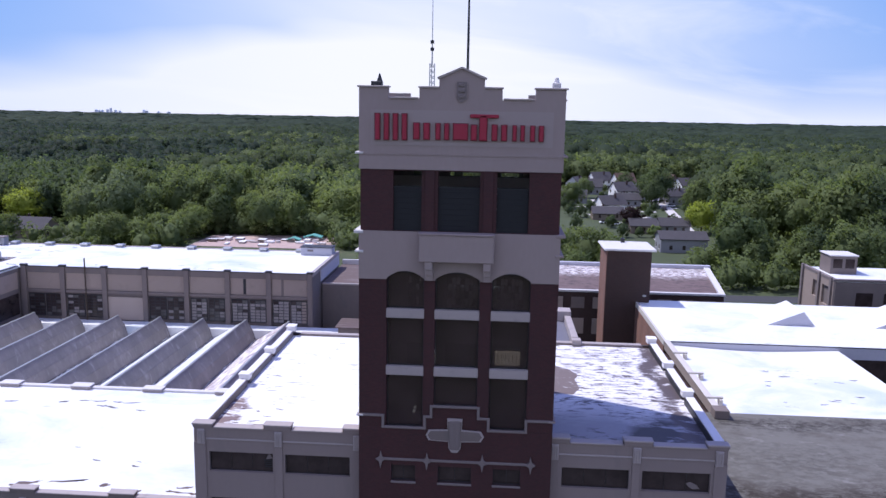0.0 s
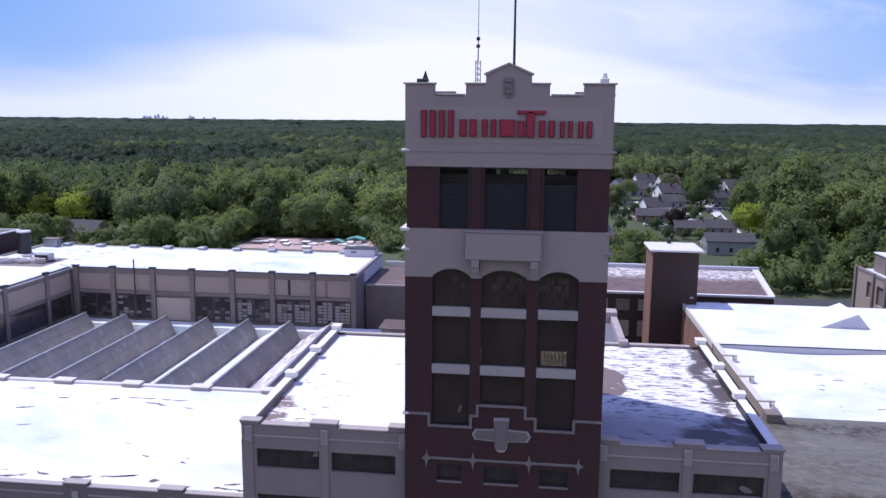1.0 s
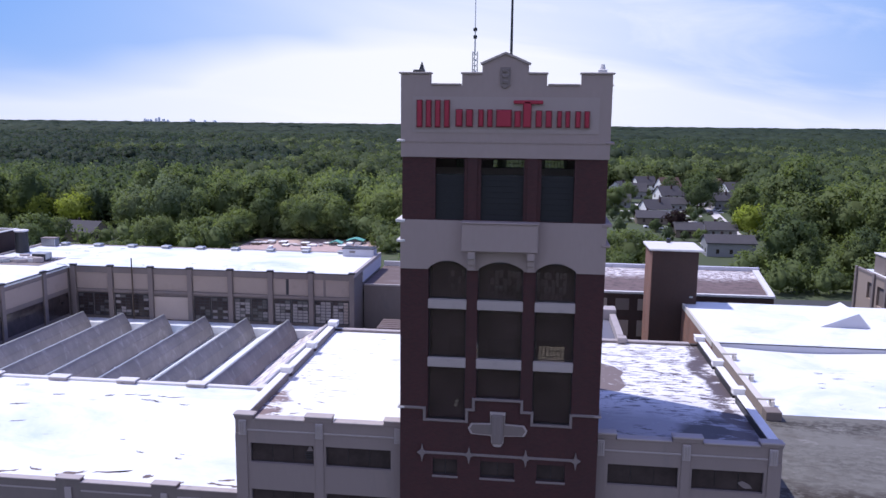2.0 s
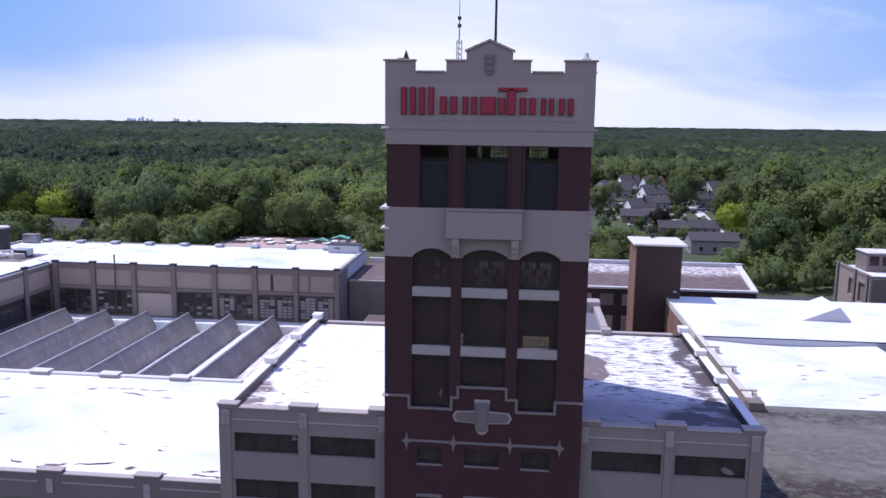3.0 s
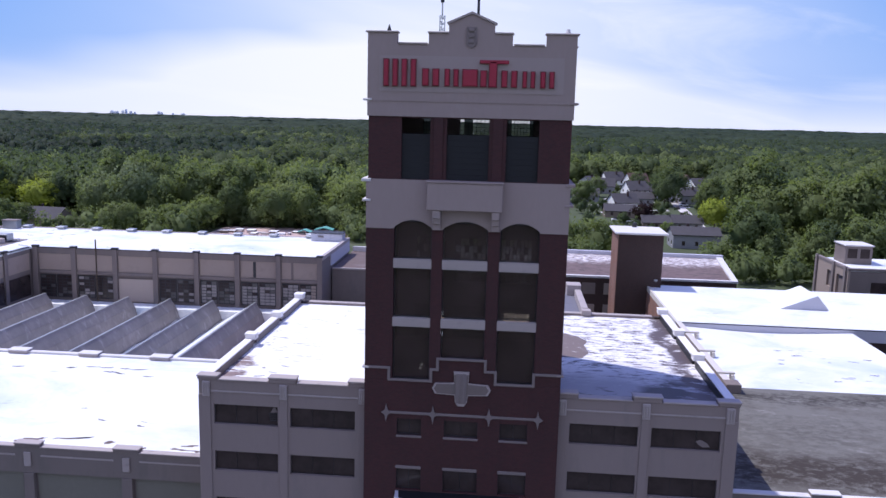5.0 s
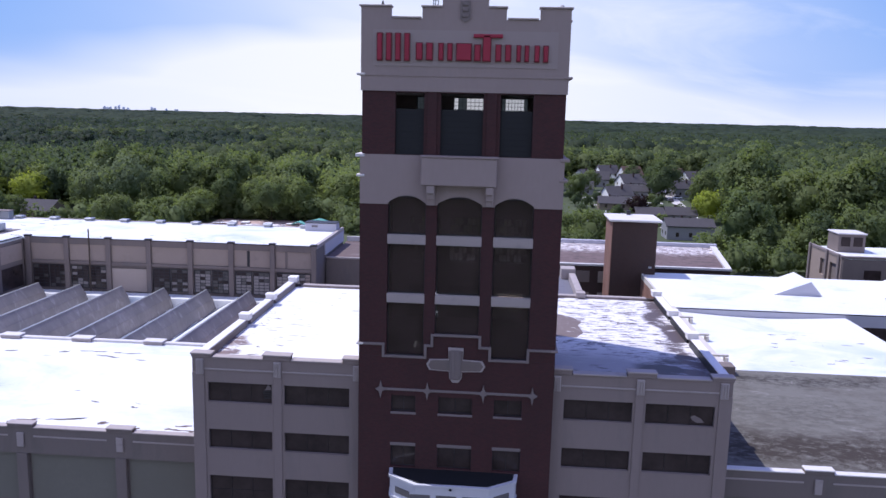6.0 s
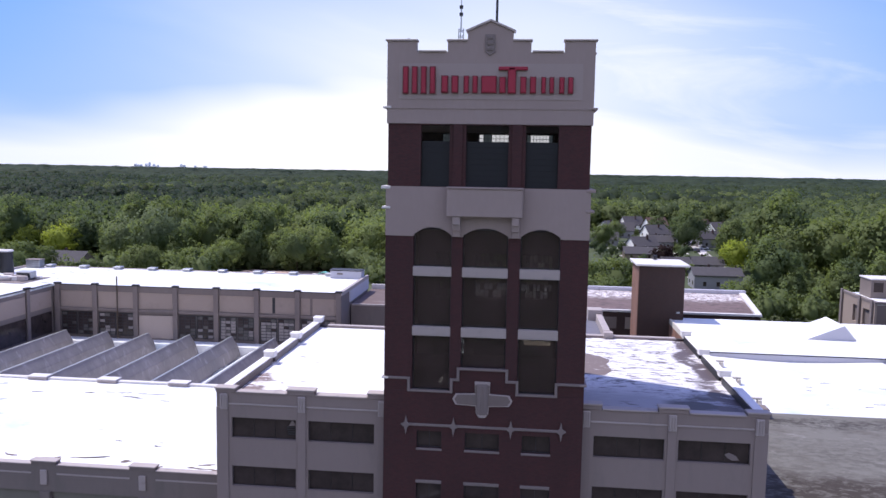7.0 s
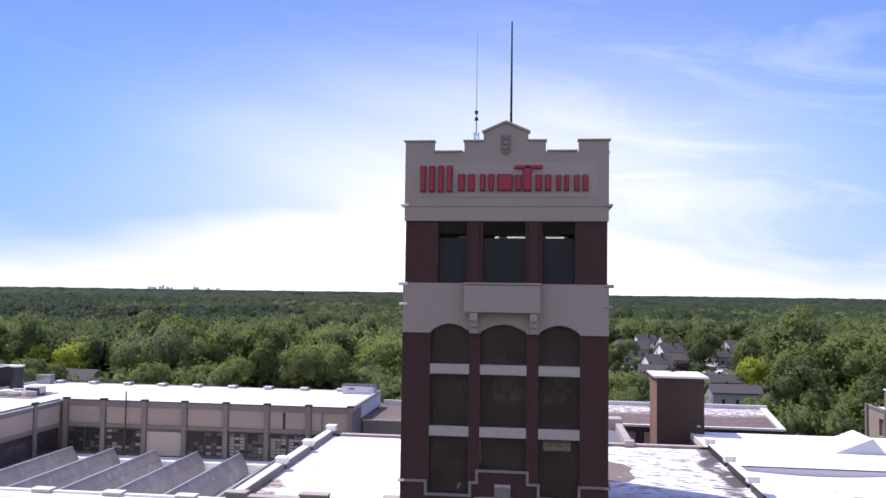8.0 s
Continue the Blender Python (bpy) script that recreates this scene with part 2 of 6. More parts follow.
BRICK_OLD = brick_material("brown_brick", (0.070, 0.033, 0.027), (0.047, 0.024, 0.020), (0.062, 0.047, 0.041))
SIGN_PANEL = plain("sign_panel_paint", (0.352, 0.290, 0.272), 0.7, fine=5, var=0.06)
SIGN_RED = plain("sign_red_paint", (0.34, 0.013, 0.042), 0.5, fine=5, var=0.15)
SIGN_EDGE = plain("sign_dark_edge", (0.16, 0.012, 0.02), 0.5, fine=5, var=0.15)
TRIM_GREY = plain("grey_stone_trim", (0.215, 0.178, 0.168), 0.8, fine=5, var=0.10)
DARK_INSIDE = plain("sooty_interior", (0.24, 0.21, 0.205), 0.9, fine=1.5, var=0.4)
# pale paint chosen to bounce light about the dark belfry
BOUNCE_WHITE = plain("pale_bounce_paint", (0.55, 0.52, 0.50), 0.9, fine=2, var=0.2)
GLASS_DARK = glass_material("dark_window_glass", (0.085, 0.056, 0.053), 0.52, 0.12)
GLASS_WING = glass_material("wing_window_glass", (0.046, 0.034, 0.031), 0.0, 0.15)
GLASS_DUST = glass_material("dusty_back_glass", (0.12, 0.11, 0.10), 0.10, 0.4)
GLASS_DIM = glass_material("grimy_glass", (0.10, 0.10, 0.10), 0.24, 0.4, (0.7, 0.78, 0.8))
GLASS_HAZY = glass_material("hazy_glass", (0.06, 0.06, 0.055), 0.62, 0.3, (0.7, 0.7, 0.66))
GLASS_CLEAR = glass_material("thin_clear_glass", (0.09, 0.09, 0.085), 0.75, 0.25, (0.92, 0.92, 0.9))
GLASS_YELLOW = glass_material("yellowed_glass", (0.20, 0.15, 0.08), 0.8, 0.3, (0.80, 0.69, 0.54))
BOARD_TEAL = plain("dark_teal_board", (0.0085, 0.0098, 0.0120), 0.7, fine=3, var=0.3)
STEEL_DARK = plain("dark_steel", (0.05, 0.05, 0.055), 0.5, 0.6, fine=10, var=0.3)
STEEL_GREY = plain("galvanised_steel", (0.38, 0.39, 0.41), 0.45, 0.6, fine=6, var=0.2)
WHITE_PAINT = plain("white_painted_wood", (0.62, 0.62, 0.66), 0.6, fine=8, var=0.06)
SHUTTER = plain("grey_blind", (0.16, 0.15, 0.145), 0.7, fine=3, var=0.3)
ROOF_WHITE = roof_material("white_roof_coating", (0.80, 0.80, 0.79), (0.16, 0.15, 0.14), 0.62, 0.68, 0.5, (0.6, 1.5, 1), cluster=0.06, washed=(0.50, 0.57, 0.66))
PARAPET_WHITE = plain("white_coated_parapet", (0.82, 0.79, 0.78), 0.7, fine=3, var=0.08, stain=(0.55, 0.50, 0.49), stain_at=(0.62, 0.8), stain_scale=0.7)
ROOF_WING = roof_material("white_roof_flaking", (0.84, 0.83, 0.82), (0.13, 0.095, 0.085), 0.575, 0.61, 1.1, (0.5, 1.6, 1), bands=((0, -17.8, 1.5, (0.22, 0.155, 0.14), 0.85, 3.0, 6.5),), cluster=0.13)
# the first, lilac-grey band paints the tower's cast shadow deeper on the worn front
ROOF_FLAKED_SHADE = roof_material("flaked_coating_with_shade", (0.84, 0.81, 0.81), (0.075, 0.053, 0.050), 0.535, 0.56, 1.9, (0.45, 1.5, 1), bands=((1, 1.5, 7.2, (0.31, 0.295, 0.32), 1.5), (0, 15.2, 3.2, (0.060, 0.047, 0.046), 0.95, 2.5, 4.6), (0, 17.0, 1.1, (0.10, 0.075, 0.07), 0.9), (0, 9.5, 2.6, (0.075, 0.058, 0.056), 0.6, 2.0, 2.6)))
ROOF_GREY = roof_material("bare_grey_roof", (0.160, 0.152, 0.132), (0.100, 0.088, 0.072), 0.46, 0.70, 0.5, (0.8, 1.4, 1), 0.9, second=(0.23, 0.22, 0.20), second_at=(0.60, 0.74), second_scale=0.5, bands=((1, 9.5, 3.8, (0.038, 0.028, 0.020), 0.9), (1, 27.0, 2.0, (0.048, 0.042, 0.034), 0.65), (1, 18.0, 5.0, (0.095, 0.088, 0.074), 0.5)))
ROOF_BARE = roof_material("bare_dark_roof", (0.085, 0.072, 0.072), (0.30, 0.28, 0.28), 0.58, 0.66, 1.0, (0.5, 1.8, 1), 0.9)
ROOF_BROWN = roof_material("brown_gravel_roof", (0.14, 0.10, 0.09), (0.30, 0.26, 0.25), 0.55, 0.75, 0.3, (0.5, 1.5, 1), 0.9)
SLOPE_WORN = roof_material("worn_saw_slope", (0.80, 0.76, 0.76), (0.30, 0.235, 0.245), 0.44, 0.58, 0.9, (0.9, 0.45, 1), 0.8)
ROOF_PINK = roof_material("worn_pinkish_roof", (0.185, 0.145, 0.138), (0.62, 0.60, 0.60), 0.58, 0.64, 1.3, (0.6, 1.5, 1), 0.9)
# roof whose dark lilac colour stands for a shadow lying on it
ROOF_SHADOWED = roof_material("roofing_with_painted_shadow", (0.155, 0.152, 0.185), (0.10, 0.09, 0.11), 0.55, 0.7, 0.6, (1, 1, 1), 0.85)
ROOF_STREAK = roof_material("streaked_old_roof", (0.175, 0.120, 0.112), (0.085, 0.060, 0.056), 0.45, 0.62, 0.8, (0.7, 1.2, 1), 0.9, bands=((1, 108.0, 6.5, (0.74, 0.69, 0.68), 0.62),))
SAW_PALE = plain("pale_worn_saw_face", (0.33, 0.285, 0.28), 0.75, fine=2.0, coarse=0.5, var=0.3, stretch=(1.6, 0.16, 1.6), stain=(0.17, 0.13, 0.13), stain_at=(0.46, 0.62), stain_scale=0.9)
SAW_DARK = plain("weathered_saw_face", (0.25, 0.225, 0.217), 0.8, fine=1.5, coarse=0.3, var=0.4, stretch=(0.55, 0.9, 0.55), stain=(0.33, 0.31, 0.305), stain_at=(0.56, 0.72), stain_scale=0.7)
WALL_GREY = plain("grey_factory_concrete", (0.200, 0.162, 0.146), 0.9, fine=3, coarse=0.3, var=0.18, stain=(0.14, 0.13, 0.125), stain_at=(0.55, 0.8), stain_scale=0.4, stretch=(1, 1, 0.4))
PANEL_BEIGE = plain("beige_infill_panel", (0.335, 0.265, 0.222), 0.85, fine=3, coarse=0.25, var=0.10, stain=(0.27, 0.215, 0.18), stain_at=(0.55, 0.8), stain_scale=0.5)
PANEL_CREAM = plain("cream_board", (0.60, 0.55, 0.49), 0.8, fine=3, var=0.08)
PANEL_PALE = plain("pale_board", (0.42, 0.345, 0.295), 0.8, fine=3, var=0.08)
PANEL_OLIVE = plain("olive_infill_panel", (0.185, 0.178, 0.145), 0.85, fine=3, coarse=0.25, var=0.12)
PANE_WHITE = plain("whitened_pane", (0.30, 0.265, 0.25), 0.5, fine=4, var=0.25)
SOFFIT_LILAC = plain("pale_lilac_cladding", (0.50, 0.49, 0.55), 0.6, fine=4, var=0.1, stain=(0.2, 0.19, 0.22), stain_at=(0.66, 0.72), stain_scale=0.8)
SHINGLE = plain("grey_shingles", (0.070, 0.064, 0.069), 0.9, fine=8, var=0.25)
SHINGLE_BROWN = plain("brown_shingles", (0.10, 0.06, 0.045), 0.9, fine=8, var=0.25)
SIDING_WHITE = plain("white_siding", (0.84, 0.84, 0.83), 0.7, fine=6, var=0.06, stretch=(1, 1, 4))
SIDING_GREY = plain("grey_siding", (0.27, 0.27, 0.285), 0.7, fine=6, var=0.08, stretch=(1, 1, 4))
SIDING_TAN = plain("tan_siding", (0.22, 0.175, 0.14), 0.7, fine=6, var=0.08, stretch=(1, 1, 4))
TARP = plain("turquoise_canvas", (0.15, 0.44, 0.38), 0.7, fine=5, var=0.12)
ASPHALT = plain("asphalt", (0.06, 0.06, 0.062), 0.9, fine=8, coarse=0.1, var=0.25)
BARK = plain("bark", (0.09, 0.065, 0.045), 0.95, fine=8, var=0.4, stretch=(1, 1, 0.3))
GRASS = plain("rough_grass", (0.070, 0.090, 0.035), 0.95, fine=0.6, coarse=0.03, var=0.4, stain=(0.17, 0.14, 0.09), stain_at=(0.58, 0.72), stain_scale=0.03)
CITY = plain("hazy_far_concrete", (0.75, 0.78, 0.84), 0.9, fine=0.2, var=0.1)
LEAF_GREEN = leaf_material("green_leaves", (0.150, 0.196, 0.084))
LEAF_LIGHT = leaf_material("light_green_leaves", (0.205, 0.258, 0.100))
LEAF_DARK = leaf_material("dark_green_leaves", (0.098, 0.136, 0.068))
LEAF_YELLOW = leaf_material("yellow_green_leaves", (0.28, 0.345, 0.066))
LEAF_PURPLE = leaf_material("dark_purple_leaves", (0.034, 0.020, 0.022))
LEAF_WILLOW = leaf_material("grey_green_willow_leaves", (0.175, 0.222, 0.115))
LEAF_MID = leaf_material("mid_woodland_leaves", (0.104, 0.140, 0.064), 0.14, True)
LEAF_DEEP = leaf_material("deep_green_leaves", (0.048, 0.074, 0.047), 0.14, True)
LEAF_SOFT = leaf_material("soft_green_leaves", (0.140, 0.184, 0.082), 0.2)
LEAF_FAR = leaf_material("far_woodland_leaves", (0.074, 0.104, 0.058), 0.14, True)


# ---- mesh helpers ----
def box(bm, x0, x1, y0, y1, z0, z1):
    v = [bm.verts.new((x, y, z)) for x in (x0, x1) for y in (y0, y1) for z in (z0, z1)]
    for f in ((0, 1, 3, 2), (4, 6, 7, 5), (0, 4, 5, 1), (2, 3, 7, 6), (0, 2, 6, 4), (1, 5, 7, 3)):
        bm.faces.new([v[i] for i in f])
    return v


def soft_box(bm, x0, x1, y0, y1, z0, z1, r=0.03):
    """A box with its edges rounded off."""
    v = box(bm, x0, x1, y0, y1, z0, z1)
    edges = {e for w in v for e in w.link_edges}
    bmesh.ops.bevel(bm, geom=list(edges), offset=r, segments=1, affect="EDGES")


def prism(bm, outline, y0, y1):
    """An outline in x and z, drawn out from y0 to y1."""
    a = [bm.verts.new((x, y0, z)) for x, z in outline]
    b = [bm.verts.new((x, y1, z)) for x, z in outline]
    bm.faces.new(a)
    bm.faces.new(b[::-1])
    n = len(a)
    for i in range(n):
        bm.faces.new((a[i], b[i], b[(i + 1) % n], a[(i + 1) % n]))


def slab(bm, outline, z0, z1):
    """An outline in x and y, drawn out from z0 to z1."""
    a = [bm.verts.new((x, y, z0)) for x, y in outline]
    b = [bm.verts.new((x, y, z1)) for x, y in outline]
    bm.faces.new(a)
    bm.faces.new(b[::-1])
    n = len(a)
    for i in range(n):
        bm.faces.new((a[i], b[i], b[(i + 1) % n], a[(i + 1) % n]))


def tube(bm, x, y, z0, z1, r0, r1, sides=8):
    rings = []
    for z, r in ((z0, r0), (z1, r1)):
        rings.append([bm.verts.new((x + r * math.cos(2 * math.pi * i / sides), y + r * math.sin(2 * math.pi * i / sides), z)) for i in range(sides)])
    for i in range(sides):
        j = (i + 1) % sides
        bm.faces.new((rings[0][i], rings[0][j], rings[1][j], rings[1][i]))
    bm.faces.new(rings[1])
    bm.faces.new(rings[0][::-1])


def pierced(bm, u0, u1, z0, z1, d0, d1, holes, along="x"):
    """A wall from u0 to u1 and z0 to z1, its faces at d0 and d1, with holes (u0, u1, z0, z1) cut right through."""
    us = sorted({u0, u1, *(h[0] for h in holes), *(h[1] for h in holes)})
    zs = sorted({z0, z1, *(h[2] for h in holes), *(h[3] for h in holes)})
    us = [u for u in us if u0 <= u <= u1]
    zs = [z for z in zs if z0 <= z <= z1]
    made = {}

    def vert(u, z, d):
        key = (u, z, d)
        if key not in made:
            made[key] = bm.verts.new((u, d, z) if along == "x" else (d, u, z))
        return made[key]

    def solid(i, j):
        if not (0 <= i < len(us) - 1 and 0 <= j < len(zs) - 1):
            return False
        cu, cz = (us[i] + us[i + 1]) / 2, (zs[j] + zs[j + 1]) / 2
        return not any(h[0] < cu < h[1] and h[2] < cz < h[3] for h in holes)

    for i in range(len(us) - 1):
        for j in range(len(zs) - 1):
            if not solid(i, j):
                continue
            a, b, c, e = us[i], us[i + 1], zs[j], zs[j + 1]
            bm.faces.new([vert(a, c, d0), vert(b, c, d0), vert(b, e, d0), vert(a, e, d0)])
            bm.faces.new([vert(a, c, d1), vert(a, e, d1), vert(b, e, d1), vert(b, c, d1)])
            for near, p, q in ((solid(i - 1, j), (a, c), (a, e)), (solid(i + 1, j), (b, c), (b, e)), (solid(i, j - 1), (a, c), (b, c)), (solid(i, j + 1), (a, e), (b, e))):
                if not near:
                    bm.faces.new([vert(*p, d0), vert(*q, d0), vert(*q, d1), vert(*p, d1)])


def finish(bm, name, mat, smooth=False):
    bmesh.ops.recalc_face_normals(bm, faces=bm.faces)
    me = bpy.data.meshes.new(name)
    bm.to_mesh(me)
    bm.free()
    me.materials.append(mat)
    if smooth:
        for p in me.polygons:
            p.use_smooth = True
    return me


def part(name, bm, mat, parent, label=""):
    ob = new(name, finish(bm, name, mat))
    ob.parent = parent
    if parent.type == "EMPTY":
        ob.matrix_parent_inverse = Matrix.Translation(-parent.location)
    return tagged(ob, label) if label else ob


def thing(name, label, category, group="", kind="", at=(0, 0, 0)):
    ob = new(name)
    ob.location = at
    ob.empty_display_size = 0.5
    return tagged(ob, label, category, group, kind)


def one(name, mat, parent, *dims, soft=0.0, label=""):
    """One box as a part."""
    bm = bmesh.new()
    (soft_box(bm, *dims, soft) if soft else box(bm, *dims))
    return part(name, bm, mat, parent, label)


def arc(x0, x1, spring, crown, n=10):
    """Points of a flat arch from x0 to x1."""
    return [(x0 + (x1 - x0) * i / n, spring + (crown - spring) * (1 - (2 * i / n - 1) ** 2)) for i in range(n + 1)]


def sash(parent, x0, x1, z0, z1, y, cols, rows, glass, bar=0.05, skip=(), label="", along="x"):
    """A steel window: frame with bars, and its panes one by one."""
    bm = bmesh.new()

    def piece(b, u0, u1, d0, d1, w0, w1):
        box(b, u0, u1, d0, d1, w0, w1) if along == "x" else box(b, d0, d1, u0, u1, w0, w1)

    f = bar * 1.5
    for a, b, c, d in ((x0, x0 + f, z0, z1), (x1 - f, x1, z0, z1), (x0 + f, x1 - f, z0, z0 + f), (x0 + f, x1 - f, z1 - f, z1)):
        piece(bm, a, b, y, y + 0.1, c, d)
    ux = [x0 + f + (x1 - x0 - 2 * f) * i / cols for i in range(cols + 1)]
    uz = [z0 + f + (z1 - z0 - 2 * f) * j / rows for j in range(rows + 1)]
    for u in ux[1:-1]:
        piece(bm, u - bar / 2, u + bar / 2, y + 0.01, y + 0.08, z0 + f, z1 - f)
    for w in uz[1:-1]:
        for i in range(cols):
            piece(bm, ux[i] + bar / 2, ux[i + 1] - bar / 2, y + 0.02, y + 0.07, w - bar / 2, w + bar / 2)
    window = part("window", bm, STEEL_DARK, parent, label)
    for i in range(cols):
        for j in range(rows):
            if (i, j) in skip:
                continue
            g = bmesh.new()
            piece(g, ux[i], ux[i + 1], y + 0.04, y + 0.05, uz[j], uz[j + 1])
            part("pane", g, glass(i, j) if callable(glass) else glass, window)
    return window


# ---- ground ----
bm = bmesh.new()
xs = [-4800, -2400, -1200, -600, -300, -150, 0, 150, 300, 600, 1200, 2400, 4800]
ys = [-1500, -600, -200, 0, 150, 300, 600, 1200, 2400, 4800]
grid = [[bm.verts.new((x, y, 0.0)) for y in ys] for x in xs]
for i in range(len(xs) - 1):
    for j in range(len(ys) - 1):
        bm.faces.new((grid[i][j], grid[i + 1][j], grid[i + 1][j + 1], grid[i][j + 1]))
ground = tagged(new("ground", finish(bm, "ground", GRASS)), "rough grass and bare earth round the factory", "ground", kind="structure")
bm = bmesh.new()
slab(bm, [(-140, -60), (140, -60), (140, 3.0), (-140, 3.0)], 0.0, 0.05)
tagged(new("pavement", finish(bm, "pavement", ASPHALT)), "asphalt forecourt in front of the factory", "pavement", kind="structure")
bm = bmesh.new()
slab(bm, [(48, 139.0), (320, 152.0), (320, 159.0), (48, 146.0)], 0.0, 0.05)
tagged(new("road", finish(bm, "road", ASPHALT)), "grey asphalt road along the edge of the trees", "road", kind="structure")


# ---- the tower ----
BAYS = ((-4.67, -2.20), (-1.48, 1.42), (2.20, 4.72))
TOP_BAYS = ((-4.28, -2.45), (-1.40, 1.28), (2.36, 4.40))
TW, TD = 6.45, 13.0
tower = thing("factory_tower", "tall dark red brick factory tower with pale concrete crown and bands", "tower", at=(0, 6.5, 0))

# lower brick shaft, its openings and the blind storeys below
low_holes = [(a, b, z, z + 1.15) for z in (18.52,) for a, b in ((-4.28, -2.64), (-1.10, 1.15), (2.62, 4.45))]
low_holes += [(a, b, z, z + 1.5) for z in (14.6, 11.0) for a, b in ((-4.28, -2.60), (-1.10, 1.20), (2.62, 4.48))]
bm = bmesh.new()
pierced(bm, -6.5, 6.5, 0, 22.35, 0.0, 0.45, low_holes)
part("lower_wall", bm, BRICK, tower, "dark red brick lower front wall")
for a, b in ((-6.5, -4.67), (-2.20, -1.48), (1.42, 2.20), (4.72, 6.5)):
    one("brick_pier", BRICK, tower, a, b, 0.03, 0.48, 22.35, 32.52)
one("brick_apron", BRICK, tower, -1.48, 1.42, 0.06, 0.44, 22.352, 23.93)
# concrete band with the three flat arches
bm = bmesh.new()
pierced(bm, -6.5, 6.5, 32.52, 35.70, -0.04, 0.45, [(a, b, 32.52, 33.15) for a, b in BAYS])
for a, b in BAYS:
    curve = arc(a, b, 32.62, 33.12)
    for p, q in zip(curve[:-1], curve[1:]):
        prism(bm, [p, q, (q[0], 33.16), (p[0], 33.16)], -0.037, 0.447)
part("arch_band", bm, CONCRETE, tower, "pale concrete band with three flat arches")
# top brick storey
bm = bmesh.new()
pierced(bm, -6.4, 6.4, 35.70, 39.68, 0.08, 0.50, [(a, b, 35.72, 39.60) for a, b in TOP_BAYS])
part("top_storey_wall", bm, BRICK, tower, "dark red brick wall of the belfry storey")
for a, b in ((-2.45, -1.40), (1.28, 2.36)):
    one("pilaster", BRICK, tower, a + 0.22, b - 0.22, -0.02, 0.076, 35.704, 39.676, soft=0.02)
# crown with stepped parapet and gable
profile = [(-6.48, 39.68), (6.48, 39.68), (6.48, 44.80), (4.60, 44.80), (4.60, 44.12), (2.54, 44.12), (2.54, 44.80), (1.42, 44.80), (1.42, 45.38), (0, 46.0), (-1.42, 45.38), (-1.42, 44.80), (-2.66, 44.80), (-2.66, 44.12), (-4.62, 44.12), (-4.62, 44.80), (-6.48, 44.80)]
bm = bmesh.new()
prism(bm, profile[::-1], -0.03, 0.45)
part("crown_wall", bm, CONCRETE, tower, "pale concrete crown with stepped gable")
for a, b, z in ((-6.60, -4.55, 44.80), (-4.55, -2.74, 44.12), (-2.74, -1.42, 44.80), (1.42, 2.61, 44.80), (2.61, 4.52, 44.12), (4.52, 6.60, 44.80)):
    one("coping", COPING, tower, a, b, -0.14, 0.60, z, z + 0.11, soft=0.025)
for s in (-1, 1):
    bm = bmesh.new()
    prism(bm, [(s * 1.50, 45.35), (0, 46.005), (0, 46.13), (s * 1.56, 45.46)], -0.14, 0.60)
    part("gable_coping", bm, COPING, tower)
for s in (-1, 1):
    bm = bmesh.new()
    pierced(bm, 0.45, TD, 39.68, 44.12, s * 6.46, s * 6.05, [], along="y")
    part("crown_side_wall", bm, CONCRETE, tower)
    one("coping", COPING, tower, min(s * 6.6, s * 5.95), max(s * 6.6, s * 5.95), 0.6, TD + 0.1, 44.12, 44.23, soft=0.025)
for a, b in ((-6.44, -4.6), (4.6, 6.44)):
    one("rear_pier", CONCRETE, tower, a, b, TD - 0.39, TD - 0.01, 44.236, 44.76)
one("crown_back_wall", CONCRETE, tower, -6.05, 6.05, TD - 0.4, TD, 39.68, 44.12)
one("roof_deck", ROOF_GREY, tower, -6.04, 6.04, 0.46, TD - 0.41, 43.2, 43.5)
# moulding under the crown and the ledges that return round the sides
one("string_moulding", CONCRETE, tower, -6.5, 6.5, -0.08, -0.034, 40.62, 40.74)
for s in (-1, 1):
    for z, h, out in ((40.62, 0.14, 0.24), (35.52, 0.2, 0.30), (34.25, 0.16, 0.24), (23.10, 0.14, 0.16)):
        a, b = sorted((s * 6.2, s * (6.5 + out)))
        # west ledges whiter for the sun, east ones darker for shade, by colour
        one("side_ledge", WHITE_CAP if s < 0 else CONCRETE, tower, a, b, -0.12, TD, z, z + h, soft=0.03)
# side walls: brick with concrete bands and window openings
for s in (-1, 1):
    holes = [(a, a + 2.4, z, z + 2.6) for z in (23.2, 27.0) for a in (1.6, 5.3, 9.0)] + [(a, a + 2.4, 36.2, 39.2) for a in (1.6, 5.3, 9.0)]
    bm = bmesh.new()
    pierced(bm, 0.48, TD, 0, 32.52, s * 6.49, s * 6.04, holes, along="y")
    part("side_wall", bm, BRICK, tower)
    bm = bmesh.new()
    pierced(bm, 0.45, TD, 32.52, 35.70, s * 6.495, s * 6.04, [], along="y")
    part("side_band", bm, CONCRETE, tower)
    bm = bmesh.new()
    pierced(bm, 0.50, TD, 35.70, 39.68, s * 6.40, s * 6.0, holes, along="y")
    part("side_top_wall", bm, BRICK, tower)
    for a, b, z0, z1 in holes:
        gone = ((1, 3), (2, 3)) if (s, a, z0) == (-1, 5.3, 23.2) else ((1, 0), (0, 0)) if (s, a, z0) == (-1, 5.3, 27.0) else ()
        sash(tower, a, b, z0, z1, s * 6.2, 3, 4, GLASS_HAZY if z0 > 36 else GLASS_WING, skip=gone, along="y")
